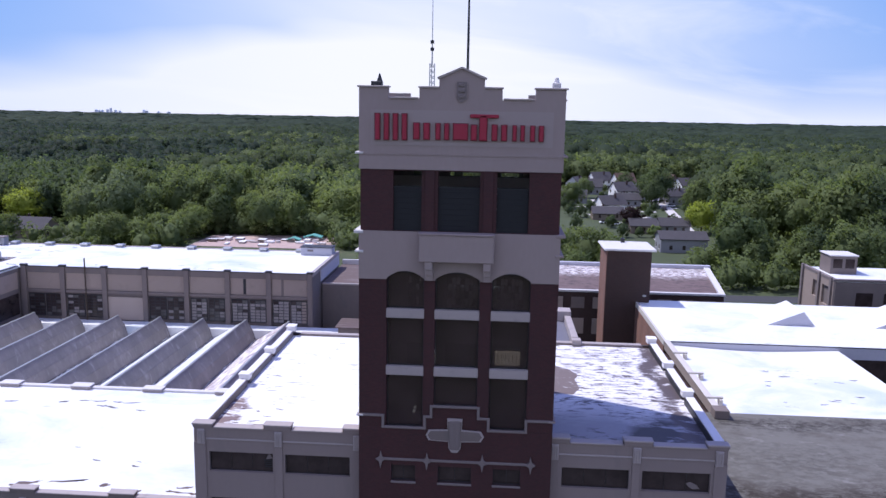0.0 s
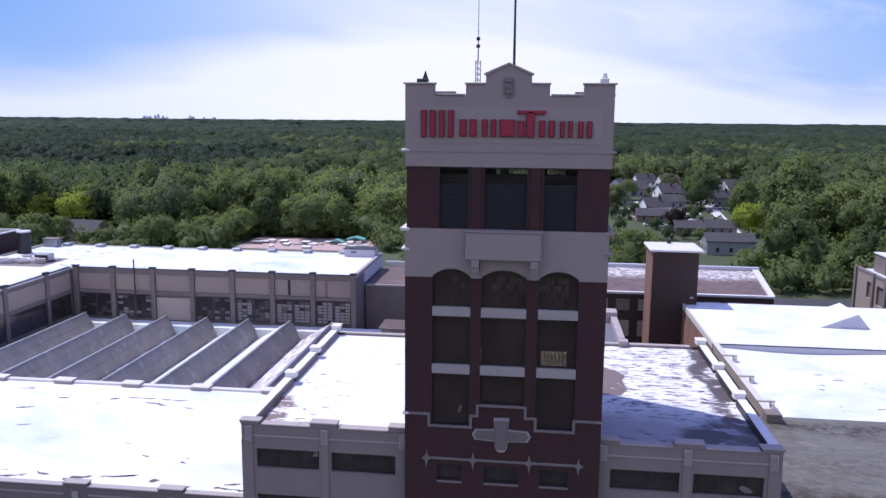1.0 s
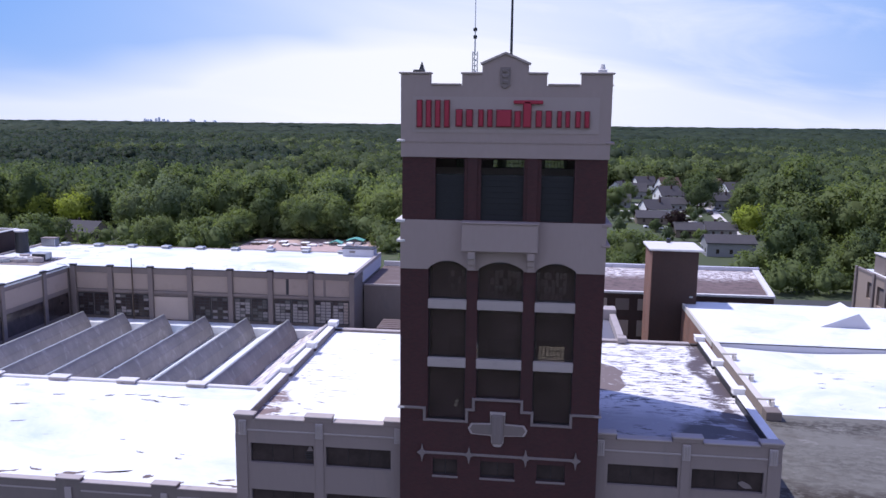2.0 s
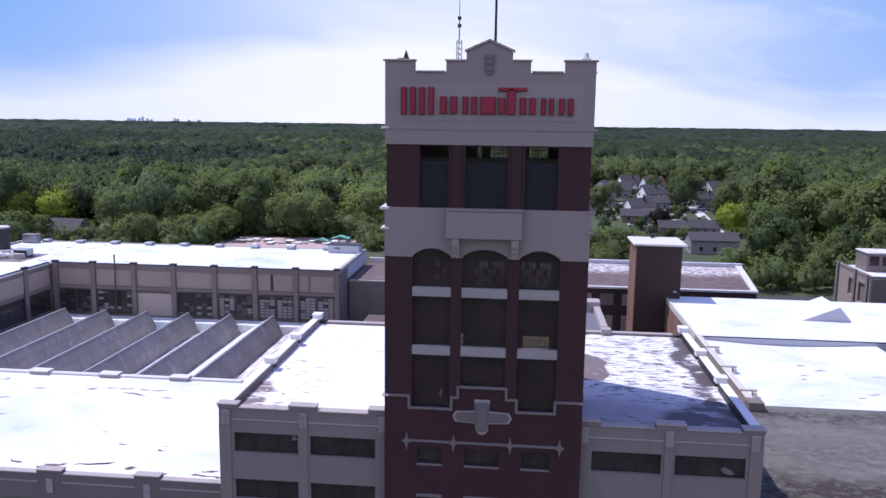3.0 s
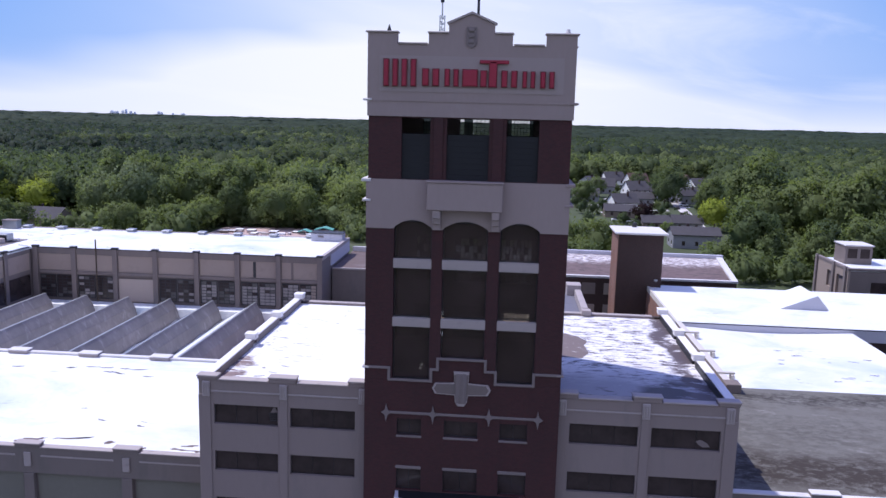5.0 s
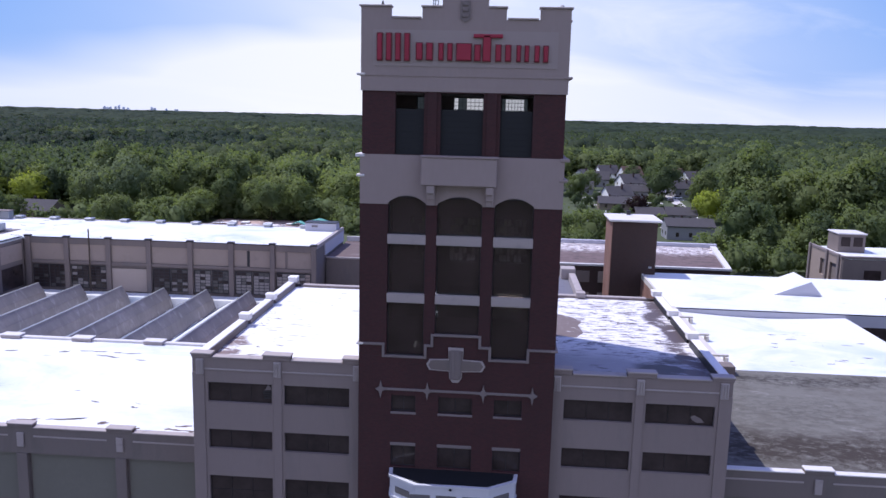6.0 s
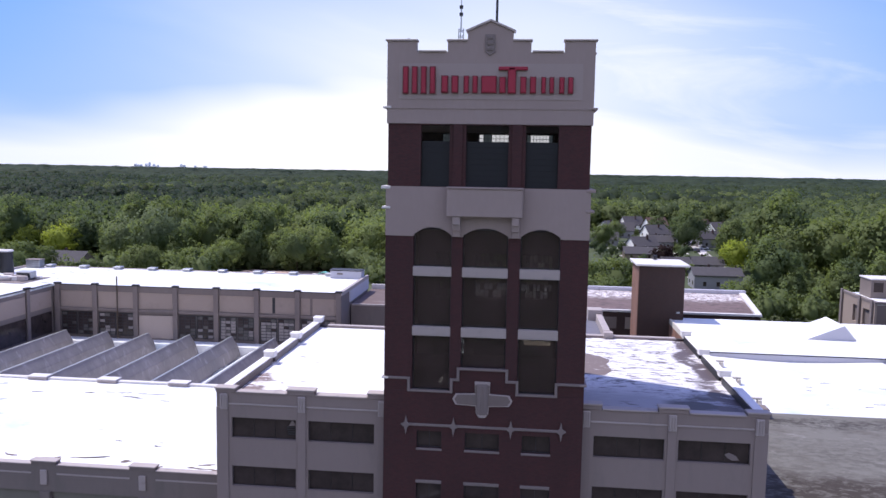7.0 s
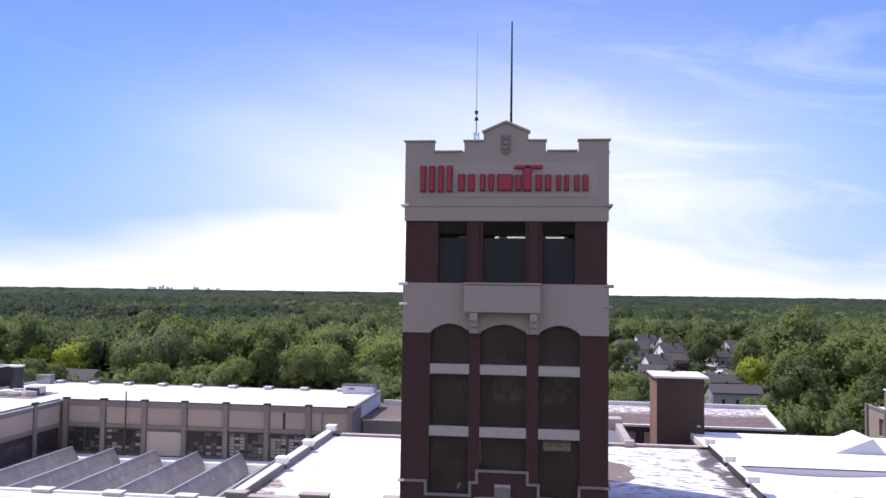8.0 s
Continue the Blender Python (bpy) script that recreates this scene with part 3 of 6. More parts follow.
# back wall: steel windows, mostly boarded, some panes gone
back_holes = [(a, b, 38.35, 39.62) for a, b in TOP_BAYS] + [(a, b, z0, z1) for a, b in BAYS for z0, z1 in ((21.9, 24.6), (26.6, 30.2))]
bm = bmesh.new()
pierced(bm, -6.03, 6.03, 20.0, 39.68, TD - 0.45, TD - 0.01, back_holes)
part("back_wall", bm, DARK_INSIDE, tower, "sooty back wall of the hollow tower")
one("back_wall_base", BRICK, tower, -6.03, 6.03, TD - 0.45, TD - 0.01, 0, 19.99)
for k, (a, b, z0, z1) in enumerate(back_holes):
    # k: belfry 0 to 2, then the lower and the upper window of each bay from west to east
    
    def back_pane(i, j, k=k):
        if k < 3:
            return GLASS_CLEAR if k == 1 and (i > 2 or i == 0) or k == 2 and 0 < i < 7 or k == 0 and i > 4 and i + j > 8 else GLASS_DIM
        if k == 7 and 1 <= i <= 7 and 2 <= j <= 4:
            return GLASS_YELLOW
        if k == 3 and i > 4:
            return (GLASS_YELLOW, GLASS_CLEAR, GLASS_DUST, GLASS_HAZY)[(i * 3 + j * 5) % 4]
        if k in (4, 6, 8) and (i * 5 + j * 3 + k) % 7 > (4 if k == 4 else 1):
            return GLASS_HAZY
        return GLASS_DUST

    sash(tower, a, b, z0, z1, TD - 0.25, 8, 4 if k < 3 else 6, back_pane, 0.035 if k < 3 else 0.05)
# belfry floor, ceiling and an added lining are pale to lift the dark inside
for z, mat in ((21.6, DARK_INSIDE), (34.3, BOUNCE_WHITE)):
    one("inner_floor", mat, tower, -6.03, 6.03, 0.5, TD - 0.46, z, z + 0.25)
one("bounce_lining", BOUNCE_WHITE, tower, -6.02, 6.02, TD - 0.50, TD - 0.455, 34.56, 38.34, label="pale lining added under the rear windows to brighten the belfry")
one("inner_ceiling", BOUNCE_WHITE, tower, -6.03, 6.03, 0.52, TD - 0.46, 39.70, 39.95)
# front bays: sill bands, dark sashes
for a, b in BAYS:
    mid = a < 0 < b
    for z in (26.02, 29.93):
        one("spandrel_band", COPING, tower, a - 0.02, b + 0.02, -0.02, 0.30, z, z + 0.63, soft=0.03, label="pale concrete spandrel band")
    for z0, z1 in ((23.94 if mid else 22.42, 26.0), (26.67, 29.91), (30.58, 33.0)):
        sash(tower, a + 0.02, b - 0.02, z0, z1, 0.33, 1, 1, GLASS_DARK, 0.03)
for a, b in TOP_BAYS:
    one("board_backing", BOARD_TEAL, tower, a + 0.004, b - 0.004, 0.372, 0.40, 35.725, 38.59)
    for k in range(8):
        z = 35.725 + 0.36 * k
        one("dark_board", BOARD_TEAL, tower, a + 0.005, b - 0.005, 0.30, 0.37, z, z + 0.356, soft=0.006)
# small windows of the lower storeys, with their lintels and sills
for a, b, z0, z1 in low_holes:
    sash(tower, a, b, z0, z1, 0.25, 2, 1, GLASS_WING, 0.03)
for a, b in ((-4.32, -2.60), (-1.14, 1.19), (2.58, 4.49)):
    one("window_sill", TRIM_GREY, tower, a, b, -0.06, 0.2, 18.36, 18.515, soft=0.02)
    one("window_lintel", TRIM_GREY, tower, a, b, -0.03, 0.2, 16.105, 16.33, soft=0.02)
# stepped stone string under the bays
step = ((-6.6, -4.86, 23.10), (-4.86, -2.05, 22.30), (-2.05, -1.58, 23.12), (-1.66, 1.58, 23.86), (1.50, 2.22, 23.12), (2.22, 4.72, 22.30), (4.72, 6.6, 23.10))
for a, b, z in step:
    one("stepped_string", TRIM_GREY, tower, a, b, -0.10, 0.1, z, z + 0.16, soft=0.02)
for x, z0, z1 in ((-4.86, 22.30, 23.26), (-2.05, 22.30, 23.28), (-1.62, 23.12, 24.02), (1.54, 23.12, 24.02), (2.22, 22.30, 23.28), (4.72, 22.30, 23.26)):
    one("stepped_string", TRIM_GREY, tower, x - 0.09, x + 0.09, -0.105, 0.09, z0, z1, soft=0.02)
# cross-shaped relief and the string with small crosses
CROSS = [(-1.95, 21.95), (-1.75, 22.3), (-0.48, 22.36), (-0.52, 23.14), (0.50, 23.14), (0.46, 22.36), (1.75, 22.3), (1.95, 21.95), (1.75, 21.58), (0.44, 21.52), (0.40, 21.05), (0.2, 20.77), (-0.2, 20.77), (-0.40, 21.05), (-0.44, 21.52), (-1.75, 21.58)]
bm = bmesh.new()
prism(bm, CROSS[::-1], -0.12, 0.02)
relief = part("cross_relief", bm, COPING, tower, "pale stone cross-shaped relief")
bm = bmesh.new()
prism(bm, [(x * 0.93, 21.95 + (z - 21.95) * 0.84) for x, z in CROSS][::-1], -0.15, -0.119)
part("relief_field", bm, WALL_GREY, relief, "grey stone field of the relief")
one("key_block", TRIM_GREY, relief, -0.36, 0.34, -0.22, -0.149, 21.0, 23.02, soft=0.03)
for x in (-0.17, 0.15):
    one("flute", TRIM_GREY, relief, x - 0.08, x + 0.08, -0.27, -0.218, 21.1, 22.9, soft=0.02)
one("string_course", TRIM_GREY, tower, -5.1, 5.2, -0.08, 0.02, 20.0, 20.17, soft=0.02)
for x in (-5.0, -1.86, 1.88, 5.12):
    bm = bmesh.new()
    prism(bm, [(x - 0.34, 20.08), (x - 0.1, 20.24), (x, 20.68), (x + 0.1, 20.24), (x + 0.34, 20.08), (x + 0.1, 19.92), (x, 19.42), (x - 0.1, 19.92)][::-1], -0.15, 0.01)
    part("small_cross", bm, TRIM_GREY, tower)
# balcony box under the belfry and its two brackets
one("balcony", CONCRETE, tower, -2.50, 2.27, -0.85, -0.045, 33.86, 35.62, soft=0.05, label="pale concrete balcony box")
one("balcony_rim", CONCRETE, tower, -2.56, 2.33, -0.92, -0.045, 35.62, 35.74, soft=0.03)
for a, b in ((-2.13, -1.62), (1.62, 2.10)):
    bm = bmesh.new()
    for y0, z0 in ((-0.80, 33.35), (-0.55, 32.95), (-0.32, 32.55)):
        soft_box(bm, a + 0.002 * y0, b - 0.002 * y0, y0, -0.042, z0, 33.856, 0.03)
    part("bracket", bm, CONCRETE, tower, "stepped concrete bracket")
# sign field with red shapes
sign_panel = one("sign_panel", SIGN_PANEL, tower, -5.72, 5.75, -0.07, -0.031, 41.22, 43.42)
SHAPES = ((-5.56, -3.28, 41.52, 43.22, 4), (-3.12, -1.84, 41.58, 42.66, 2), (-1.72, -0.62, 41.58, 42.66, 2), (-0.52, 0.46, 41.58, 42.66, 1), (0.60, 1.02, 41.58, 42.60, 1), (1.12, 1.66, 41.56, 43.22, 1), (1.80, 3.00, 41.58, 42.62, 2), (3.10, 4.10, 41.58, 42.60, 2), (4.20, 5.28, 41.58, 42.60, 2))
for a, b, z0, z1, n in SHAPES:
    w = (b - a) / n
    gap = 0.10 if n > 1 else 0.0
    bm = bmesh.new()
    for i in range(n):
        soft_box(bm, a + i * w + gap + 0.05, a + (i + 1) * w - gap - 0.05, -0.30, -0.072, z0 + 0.05, z1 - 0.05, 0.04)
    shape = part("sign_shape", bm, SIGN_RED, sign_panel, "plain red sign block")
    bm = bmesh.new()
    for i in range(n):
        box(bm, a + i * w + gap, a + (i + 1) * w - gap, -0.24, -0.071, z0, z1)
    part("sign_edge", bm, SIGN_EDGE, shape)
bm = bmesh.new()
soft_box(bm, 0.55, 2.35, -0.30, -0.072, 43.0, 43.22, 0.04)
part("sign_shape", bm, SIGN_RED, sign_panel, "plain red sign block")
# shield on the gable
bm = bmesh.new()
prism(bm, [(-0.32, 44.15), (-0.32, 45.2), (0.32, 45.2), (0.32, 44.15), (0, 43.92)], -0.13, -0.028)
shield = part("shield", bm, TRIM_GREY, tower, "grey stone shield")
for z in (44.2, 44.55, 44.9):
    one("shield_boss", TRIM_GREY, shield, -0.2, 0.2, -0.2, -0.128, z, z + 0.24, soft=0.04)
# white bay over the entrance
bay = [(-4.25, 0.0), (-4.15, -1.0), (-2.3, -2.3), (2.5, -2.3), (4.2, -1.0), (4.3, 0.0)]
bm = bmesh.new()
slab(bm, bay, 9.4, 14.35)
entrance = part("entrance_bay", bm, WHITE_PAINT, tower, "white painted wooden entrance bay")
for z, g, h in ((14.352, 0.08, 0.14), (12.95, 0.07, 0.12), (11.9, 0.06, 0.12)):
    bm = bmesh.new()
    slab(bm, [(x + (g if x > 0 else -g), y - (g if y < 0 else 0)) for x, y in bay], z, z + h)
    part("bay_cornice", bm, WHITE_PAINT, entrance)
for x in (-2.05, -0.33, 1.40):
    one("bay_panel", SHUTTER, entrance, x - 0.62, x + 0.72, -2.335, -2.298, 13.35, 13.80, soft=0.015)
    one("bay_window", GLASS_WING, entrance, x - 0.62, x + 0.72, -2.335, -2.298, 10.2, 11.7, soft=0.015)
for x0, x1 in ((-4.15, -2.3), (4.2, 2.5)):
    d = Vector((x1 - x0, -1.3, 0)).normalized()
    n = Vector((d.y, -d.x, 0)) if x0 < 0 else Vector((-d.y, d.x, 0))
    for name, mat, z0, z1 in (("bay_panel", SHUTTER, 13.35, 13.80), ("bay_window", GLASS_WING, 10.2, 11.7)):
        bm = bmesh.new()
        p, q = Vector((x0, -1.0, 0)) + d * 0.5, Vector((x0, -1.0, 0)) + d * 1.75
        slab(bm, [(c.x, c.y) for c in (p - n * 0.002, q - n * 0.002, q + n * 0.035, p + n * 0.035)], z0, z1)
        part(name, bm, mat, entrance)
lamp_head = bmesh.new()
bmesh.ops.create_icosphere(lamp_head, subdivisions=2, radius=0.09, matrix=pose(0.0, -2.42, 14.28))
part("lamp_globe", lamp_head, STEEL_DARK, entrance, "small dark round lamp")
bm = bmesh.new()
slab(bm, [(x * 0.96, y * 0.93) for x, y in bay], 14.493, 14.51)
part("bay_roof", bm, BOARD_TEAL, entrance, "dark bitumen roof of the bay")

# things that stand on the tower's roof
pole = thing("flagpole", "tall thin grey flagpole on the tower roof", "pole", at=(0.08, 6.5, 43.5))
bm = bmesh.new()
tube(bm, 0.08, 6.5, 43.5, 54.8, 0.11, 0.05)
part("shaft", bm, STEEL_DARK, pole)
bm = bmesh.new()
tube(bm, 0.08, 6.5, 43.5, 43.75, 0.3, 0.25)
part("base", bm, STEEL_GREY, pole)
mast = thing("antenna_mast", "slim lattice antenna mast on the tower roof", "antenna", at=(-2.43, 6.5, 43.5))
legs = [(-2.43 + 0.2 * math.cos(a), 6.5 + 0.2 * math.sin(a)) for a in (0.5, 2.6, 4.7)]
for x, y in legs:
    bm = bmesh.new()
    tube(bm, x, y, 43.5, 46.7, 0.03, 0.03, 6)
    part("leg", bm, STEEL_GREY, mast)
for k in range(8):
    bm = bmesh.new()
    z = 43.7 + 0.38 * k
    for (xa, ya), (xb, yb) in zip(legs, legs[1:] + legs[:1]):
        v = [bm.verts.new(c) for c in ((xa, ya, z), (xb, yb, z + 0.3), (xb, yb, z + 0.34), (xa, ya, z + 0.04))]
        w = [bm.verts.new((c.co.x + 0.02, c.co.y + 0.02, c.co.z)) for c in v]
        for f in ((0, 1, 2, 3),):
            bm.faces.new([v[i] for i in f])
            bm.faces.new([w[i] for i in f[::-1]])
        for i in range(4):
            bm.faces.new((v[i], v[(i + 1) % 4], w[(i + 1) % 4], w[i]))
    part("brace", bm, STEEL_GREY, mast)
bm = bmesh.new()
tube(bm, -2.43, 6.5, 46.6, 48.3, 0.05, 0.04, 6)
tube(bm, -2.43, 6.5, 48.3, 54.2, 0.03, 0.012, 6)
part("whip", bm, STEEL_GREY, mast)
for z in (47.55, 48.05):
    bm = bmesh.new()
    tube(bm, -2.43, 6.5, z, z + 0.22, 0.13, 0.13, 8)
    part("collar", bm, STEEL_DARK, mast)
vent = thing("roof_vent", "small dark pyramid vent cap on the side parapet", "vent", at=(-6.2, 5.9, 44.23))
one("plinth", STEEL_DARK, vent, -6.6, -5.85, 5.5, 6.3, 44.232, 45.40, soft=0.04)
bm = bmesh.new()
bmesh.ops.create_cone(bm, cap_ends=True, segments=4, radius1=0.26, radius2=0.03, depth=0.55, matrix=pose(-6.04, 5.9, 45.675, 0, 0, 45))
part("cap", bm, STEEL_DARK, vent)
lamp = thing("beacon_box", "small white box on the side parapet", "box", at=(6.3, 5.9, 44.23))
one("case", WHITE_CAP, lamp, 5.98, 6.56, 5.6, 6.2, 44.232, 45.45, soft=0.04)
bm = bmesh.new()
tube(bm, 6.27, 5.9, 45.45, 45.8, 0.2, 0.12)
part("dome", bm, WHITE_CAP, lamp)


# ---- the two office wings ----
def office_wing(sign, label):
    def span(a, b):
        return tuple(sorted((sign * a, sign * b)))

    t = thing("office_wing", label, "building", "office wings", at=(sign * 12.4, 13.8, 0))
    bays = ((7.30, 11.85), (12.72, 17.25))
    holes = []
    for z0, z1 in ((18.2, 19.63), (14.78, 16.2), (10.5, 12.75), (6.9, 9.2), (2.6, 5.6)):
        holes += [(*span(*b), z0, z1) for b in bays]
    bm = bmesh.new()
    pierced(bm, *span(6.51, 18.3), 0, 21.38, 0.87, 1.30, holes)
    part("front_wall", bm, WING_WHITE, t, "pale painted concrete front wall")
    for a, b, z0, z1 in holes:
        big = z1 - z0 > 2
        sash(t, a, b, z0, z1, 1.10, 3, 2 if big else 1, GLASS_WING, 0.02)
        one("window_sill", WING_WHITE, t, a, b, 0.84, 1.10, z0 - 0.07, z0 - 0.002, soft=0.015)
    # pilasters with ribbed caps
    for a, b in ((6.52, 7.05), (12.0, 12.57), (17.45, 18.3)):
        x0, x1 = span(a, b)
        pil = one("pilaster", WING_WHITE, t, x0, x1, 0.77, 0.868, 0, 20.35, soft=0.02)
        cx0, cx1 = span(a + 0.02, min(b - 0.02, a + 0.56))
        cap = one("pilaster_cap", COPING, pil, cx0, cx1, 0.68, 0.866, 20.2, 21.3, soft=0.04)
        for i in range(3):
            x = cx0 + 0.1 + i * (cx1 - cx0 - 0.2) / 2
            one("cap_rib", COPING, pil, x - 0.05, x + 0.05, 0.62, 0.678, 20.3 if i == 1 else 20.45, 21.2, soft=0.015)
    for a, b in ((7.07, 11.98), (12.59, 17.43)):
        one("string_course", COPING, t, *span(a, b), 0.80, 0.868, 20.52, 20.64, soft=0.02)
    # parapet: low stretches and raised piers with copings
    for a, b, z in ((6.51, 7.75, 21.78), (11.40, 13.30, 21.78), (16.95, 18.36, 21.70)):
        one("parapet_pier", WING_WHITE, t, *span(a, b), 0.80, 1.45, 21.38, z - 0.1, soft=0.03)
        one("coping", COPING, t, *span(a - 0.05, b + 0.05), 0.72, 1.52, z - 0.1, z + 0.03, soft=0.03)
    for a, b in ((7.80, 11.35), (13.35, 16.90)):
        one("coping", COPING, t, *span(a, b), 0.76, 1.48, 21.38, 21.5, soft=0.03)
    # sides, back, roof
    bm = bmesh.new()
    side_holes = [(y, y + 4.4, z0, z1) for y in (3.0, 9.0, 15.0, 21.0) for z0, z1 in ((18.2, 19.63), (14.78, 16.2), (10.5, 12.75))]
    pierced(bm, 1.30, 26.8, 0, 21.36, sign * 18.3, sign * 17.85, side_holes, along="y")
    part("side_wall", bm, WING_WHITE, t)
    for a, b, z0, z1 in side_holes:
        sash(t, a, b, z0, z1, sign * 18.05, 4, 2, GLASS_WING, 0.05, along="y")
    one("back_wall", BRICK_OLD, t, *span(6.51, 17.85), 26.35, 26.8, 0, 21.0)
    one("coping", COPING, t, *span(6.51, 17.0), 26.25, 26.9, 21.0, 21.1, soft=0.02)
    one("roof_deck", ROOF_WING if sign < 0 else ROOF_FLAKED_SHADE, t, *span(6.51, 17.84), 1.32, 26.34, 20.5, 20.85, label="white coated roof deck" if sign < 0 else "roof deck with flaking white coating and painted shade in front")
    piers = ((10.9, 11.7), (18.2, 19.0), (25.9, 26.85))
    for a, b in piers:
        one("parapet_pier", PARAPET_WHITE, t, *span(17.5, 18.36), a, b, 21.36, 21.8, soft=0.03)
        one("coping", PARAPET_WHITE, t, *span(17.45, 18.42), a - 0.05, b + 0.05, 21.8, 21.9, soft=0.03)
    for a, b in ((1.53, 10.84), (11.76, 18.14), (19.06, 25.84)):
        one("coping", PARAPET_WHITE, t, *span(17.72, 18.40), a, b, 21.362, 21.46, soft=0.03)
        one("flashing", STEEL_DARK if sign > 0 else TRIM_GREY, t, *span(17.66, 17.838), a, b, 20.85, 21.355)
    one("back_flashing", TRIM_GREY, t, *span(6.51, 17.1), 26.2, 26.345, 20.852, 20.995)
    one("inner_floor", DARK_INSIDE, t, *span(6.52, 17.84), 1.4, 26.3, 17.4, 17.7)
    return t


wing_l = office_wing(-1, "pale concrete office wing with a white coated flat roof")
wing_r = office_wing(1, "pale concrete office wing with flaking roof coating")
# reflections in the top windows, imitated by thin pale pieces before the glass
for owner, sheet in ((wing_l, [(-13.28, 19.12), (-12.80, 19.16), (-12.92, 19.44), (-13.06, 19.52)]), (wing_r, [(15.7, 18.75), (16.0, 18.88), (16.45, 18.66), (16.65, 18.4), (16.2, 18.36), (15.9, 18.52)])):
    bm = bmesh.new()
    prism(bm, sheet, 1.112, 1.128)
    part("pane_reflection", bm, TRIM_GREY, owner, "pale reflection in the window, modelled as a thin piece")
# dark stripes of the left reflection, modelled as bars
for k in range(4):
    one("reflection_bar", STEEL_DARK, wing_l, -13.42 + 0.03 * k, -12.80, 1.112, 1.16, 19.0 - 0.16 * k, 19.08 - 0.16 * k, label="dark bar of the reflection modelled in the window")
bm = bmesh.new()
slab(bm, [(6.52, 12.2), (9.0, 12.0), (9.7, 13.5), (9.5, 15.8), (9.9, 17.0), (9.2, 18.6), (8.2, 19.4), (6.52, 19.8)], 20.85, 20.856)
part("roof_patch", bm, ROOF_PINK, wing_r, "bare brown patch of roof")

def flakes(owner, mat, count, x0, x1, y0, y1, z, long, seed, label, lean=0.0):
    """Ragged spots where the coating has come off, each a thin bent sheet."""
    rs = random.Random(seed)
    for _ in range(count):
        f = rs.random() ** (1.0 + lean)
        cx, cy = rs.uniform(x0, x1), y0 + (y1 - y0) * f
        l, w, bend = rs.uniform(0.25, 1.0) * long, rs.uniform(0.08, 0.26) * long, rs.uniform(-0.35, 0.35)
        ring = []
        for i in range(18):
            a = i * 2 * math.pi / 18
            r = rs.uniform(0.35, 1.15)
            u = math.cos(a) * l * (0.6 + 0.4 * r)
            ring.append((cx + u, cy + math.sin(a) * w * r + bend * u + 0.25 * u * u / l * rs.choice((0, 1))))
        lift = rs.uniform(0.004, 0.012)
        bm = bmesh.new()
        slab(bm, ring, z, z + lift)
        part("bare_spot", bm, mat, owner, label)


flakes(wing_l, ROOF_BROWN, 14, -16.6, -13.0, 2.5, 7.5, 20.85, 0.55, 6, "brown ragged bare spot", 0.4)
flakes(wing_l, ROOF_BROWN, 5, -16.0, -8.0, 18.0, 25.0, 20.85, 0.4, 8, "brown ragged bare spot")
rear = thing("rear_block", "white roofed block behind the tower", "building", at=(2.4, 32, 0))
one("body", BRICK_OLD, rear, -6.0, 10.6, 26.9, 37.5, 0, 20.7)
# shadow over this deck is painted as its colour; nothing here casts it
one("roof_deck", ROOF_SHADOWED, rear, -5.9, 10.2, 26.95, 37.3, 20.7, 20.78)
one("link_block", BRICK_OLD, rear, -6.5, 6.5, 13.01, 26.89, 0, 20.5)
one("link_roof", ROOF_WING, rear, -6.49, 6.49, 13.0, 26.88, 20.5, 20.83)
one("parapet", COPING, rear, 10.22, 10.9, 27.0, 35.6, 20.7, 21.5, soft=0.04)
one("parapet_pier", COPING, rear, 9.4, 10.95, 35.65, 37.5, 20.7, 21.95, soft=0.04)
one("parapet_pier", COPING, rear, 10.2, 11.1, 26.0, 26.97, 20.9, 21.45, soft=0.04)


# ---- low front blocks ----
def low_front(name, label, x0, x1, y0, y1, top, pier_x, roof, panel, cap):
    """A two-storey block: piers with caps, infill panels, parapet with raised piers."""
    t = thing(name, label, "building", at=((x0 + x1) / 2, (y0 + y1) / 2, 0))
    one("body", WALL_GREY, t, x0, x1, y0 + 0.45, y1, 0, top - 0.9)
    one("roof_deck", roof, t, x0, x1, y0 + 0.55, y1, top - 0.9, top - 0.6)
    edges = sorted(pier_x)
    bm = bmesh.new()
    box(bm, x0, x1, y0 + 0.1, y0 + 0.548, top - 2.3, top - 0.25)
    part("parapet_wall", bm, LOW_WALL, t)
    stops = [x0] + [c for p in edges for c in (p - 1.0, p + 1.0)] + [x1]
    for a, b in zip(stops[::2], stops[1::2]):
        one("coping", cap, t, a + 0.03, b - 0.03, y0, y0 + 0.62, top - 0.25, top - 0.13, soft=0.03)
        one("string_course", COPING, t, a + 0.03, b - 0.03, y0 + 0.04, y0 + 0.098, top - 0.95, top - 0.83)
        for k, (z0, z1) in enumerate(((top - 6.2, top - 2.4), (top - 12.2, top - 7.2))):
            one("infill_panel", panel, t, a - 0.45, b + 0.45, y0 + 0.38, y0 + 0.446, z0, z1)
    for p in edges:
        one("parapet_pier", LOW_WALL, t, p - 1.0, p + 1.0, y0 + 0.02, y0 + 0.66, top - 0.248, top + 0.02, soft=0.03)
        one("coping", cap, t, p - 1.05, p + 1.05, y0 - 0.06, y0 + 0.72, top + 0.02, top + 0.14, soft=0.03)
        pil = one("pilaster", LOW_WALL, t, p - 0.42, p + 0.42, y0 + 0.02, y0 + 0.444, 0, top - 2.31, soft=0.03)
        one("pilaster_cap", COPING, pil, p - 0.28, p + 0.28, y0 - 0.06, y0 + 0.096, top - 1.75, top - 0.6, soft=0.04)
    return t


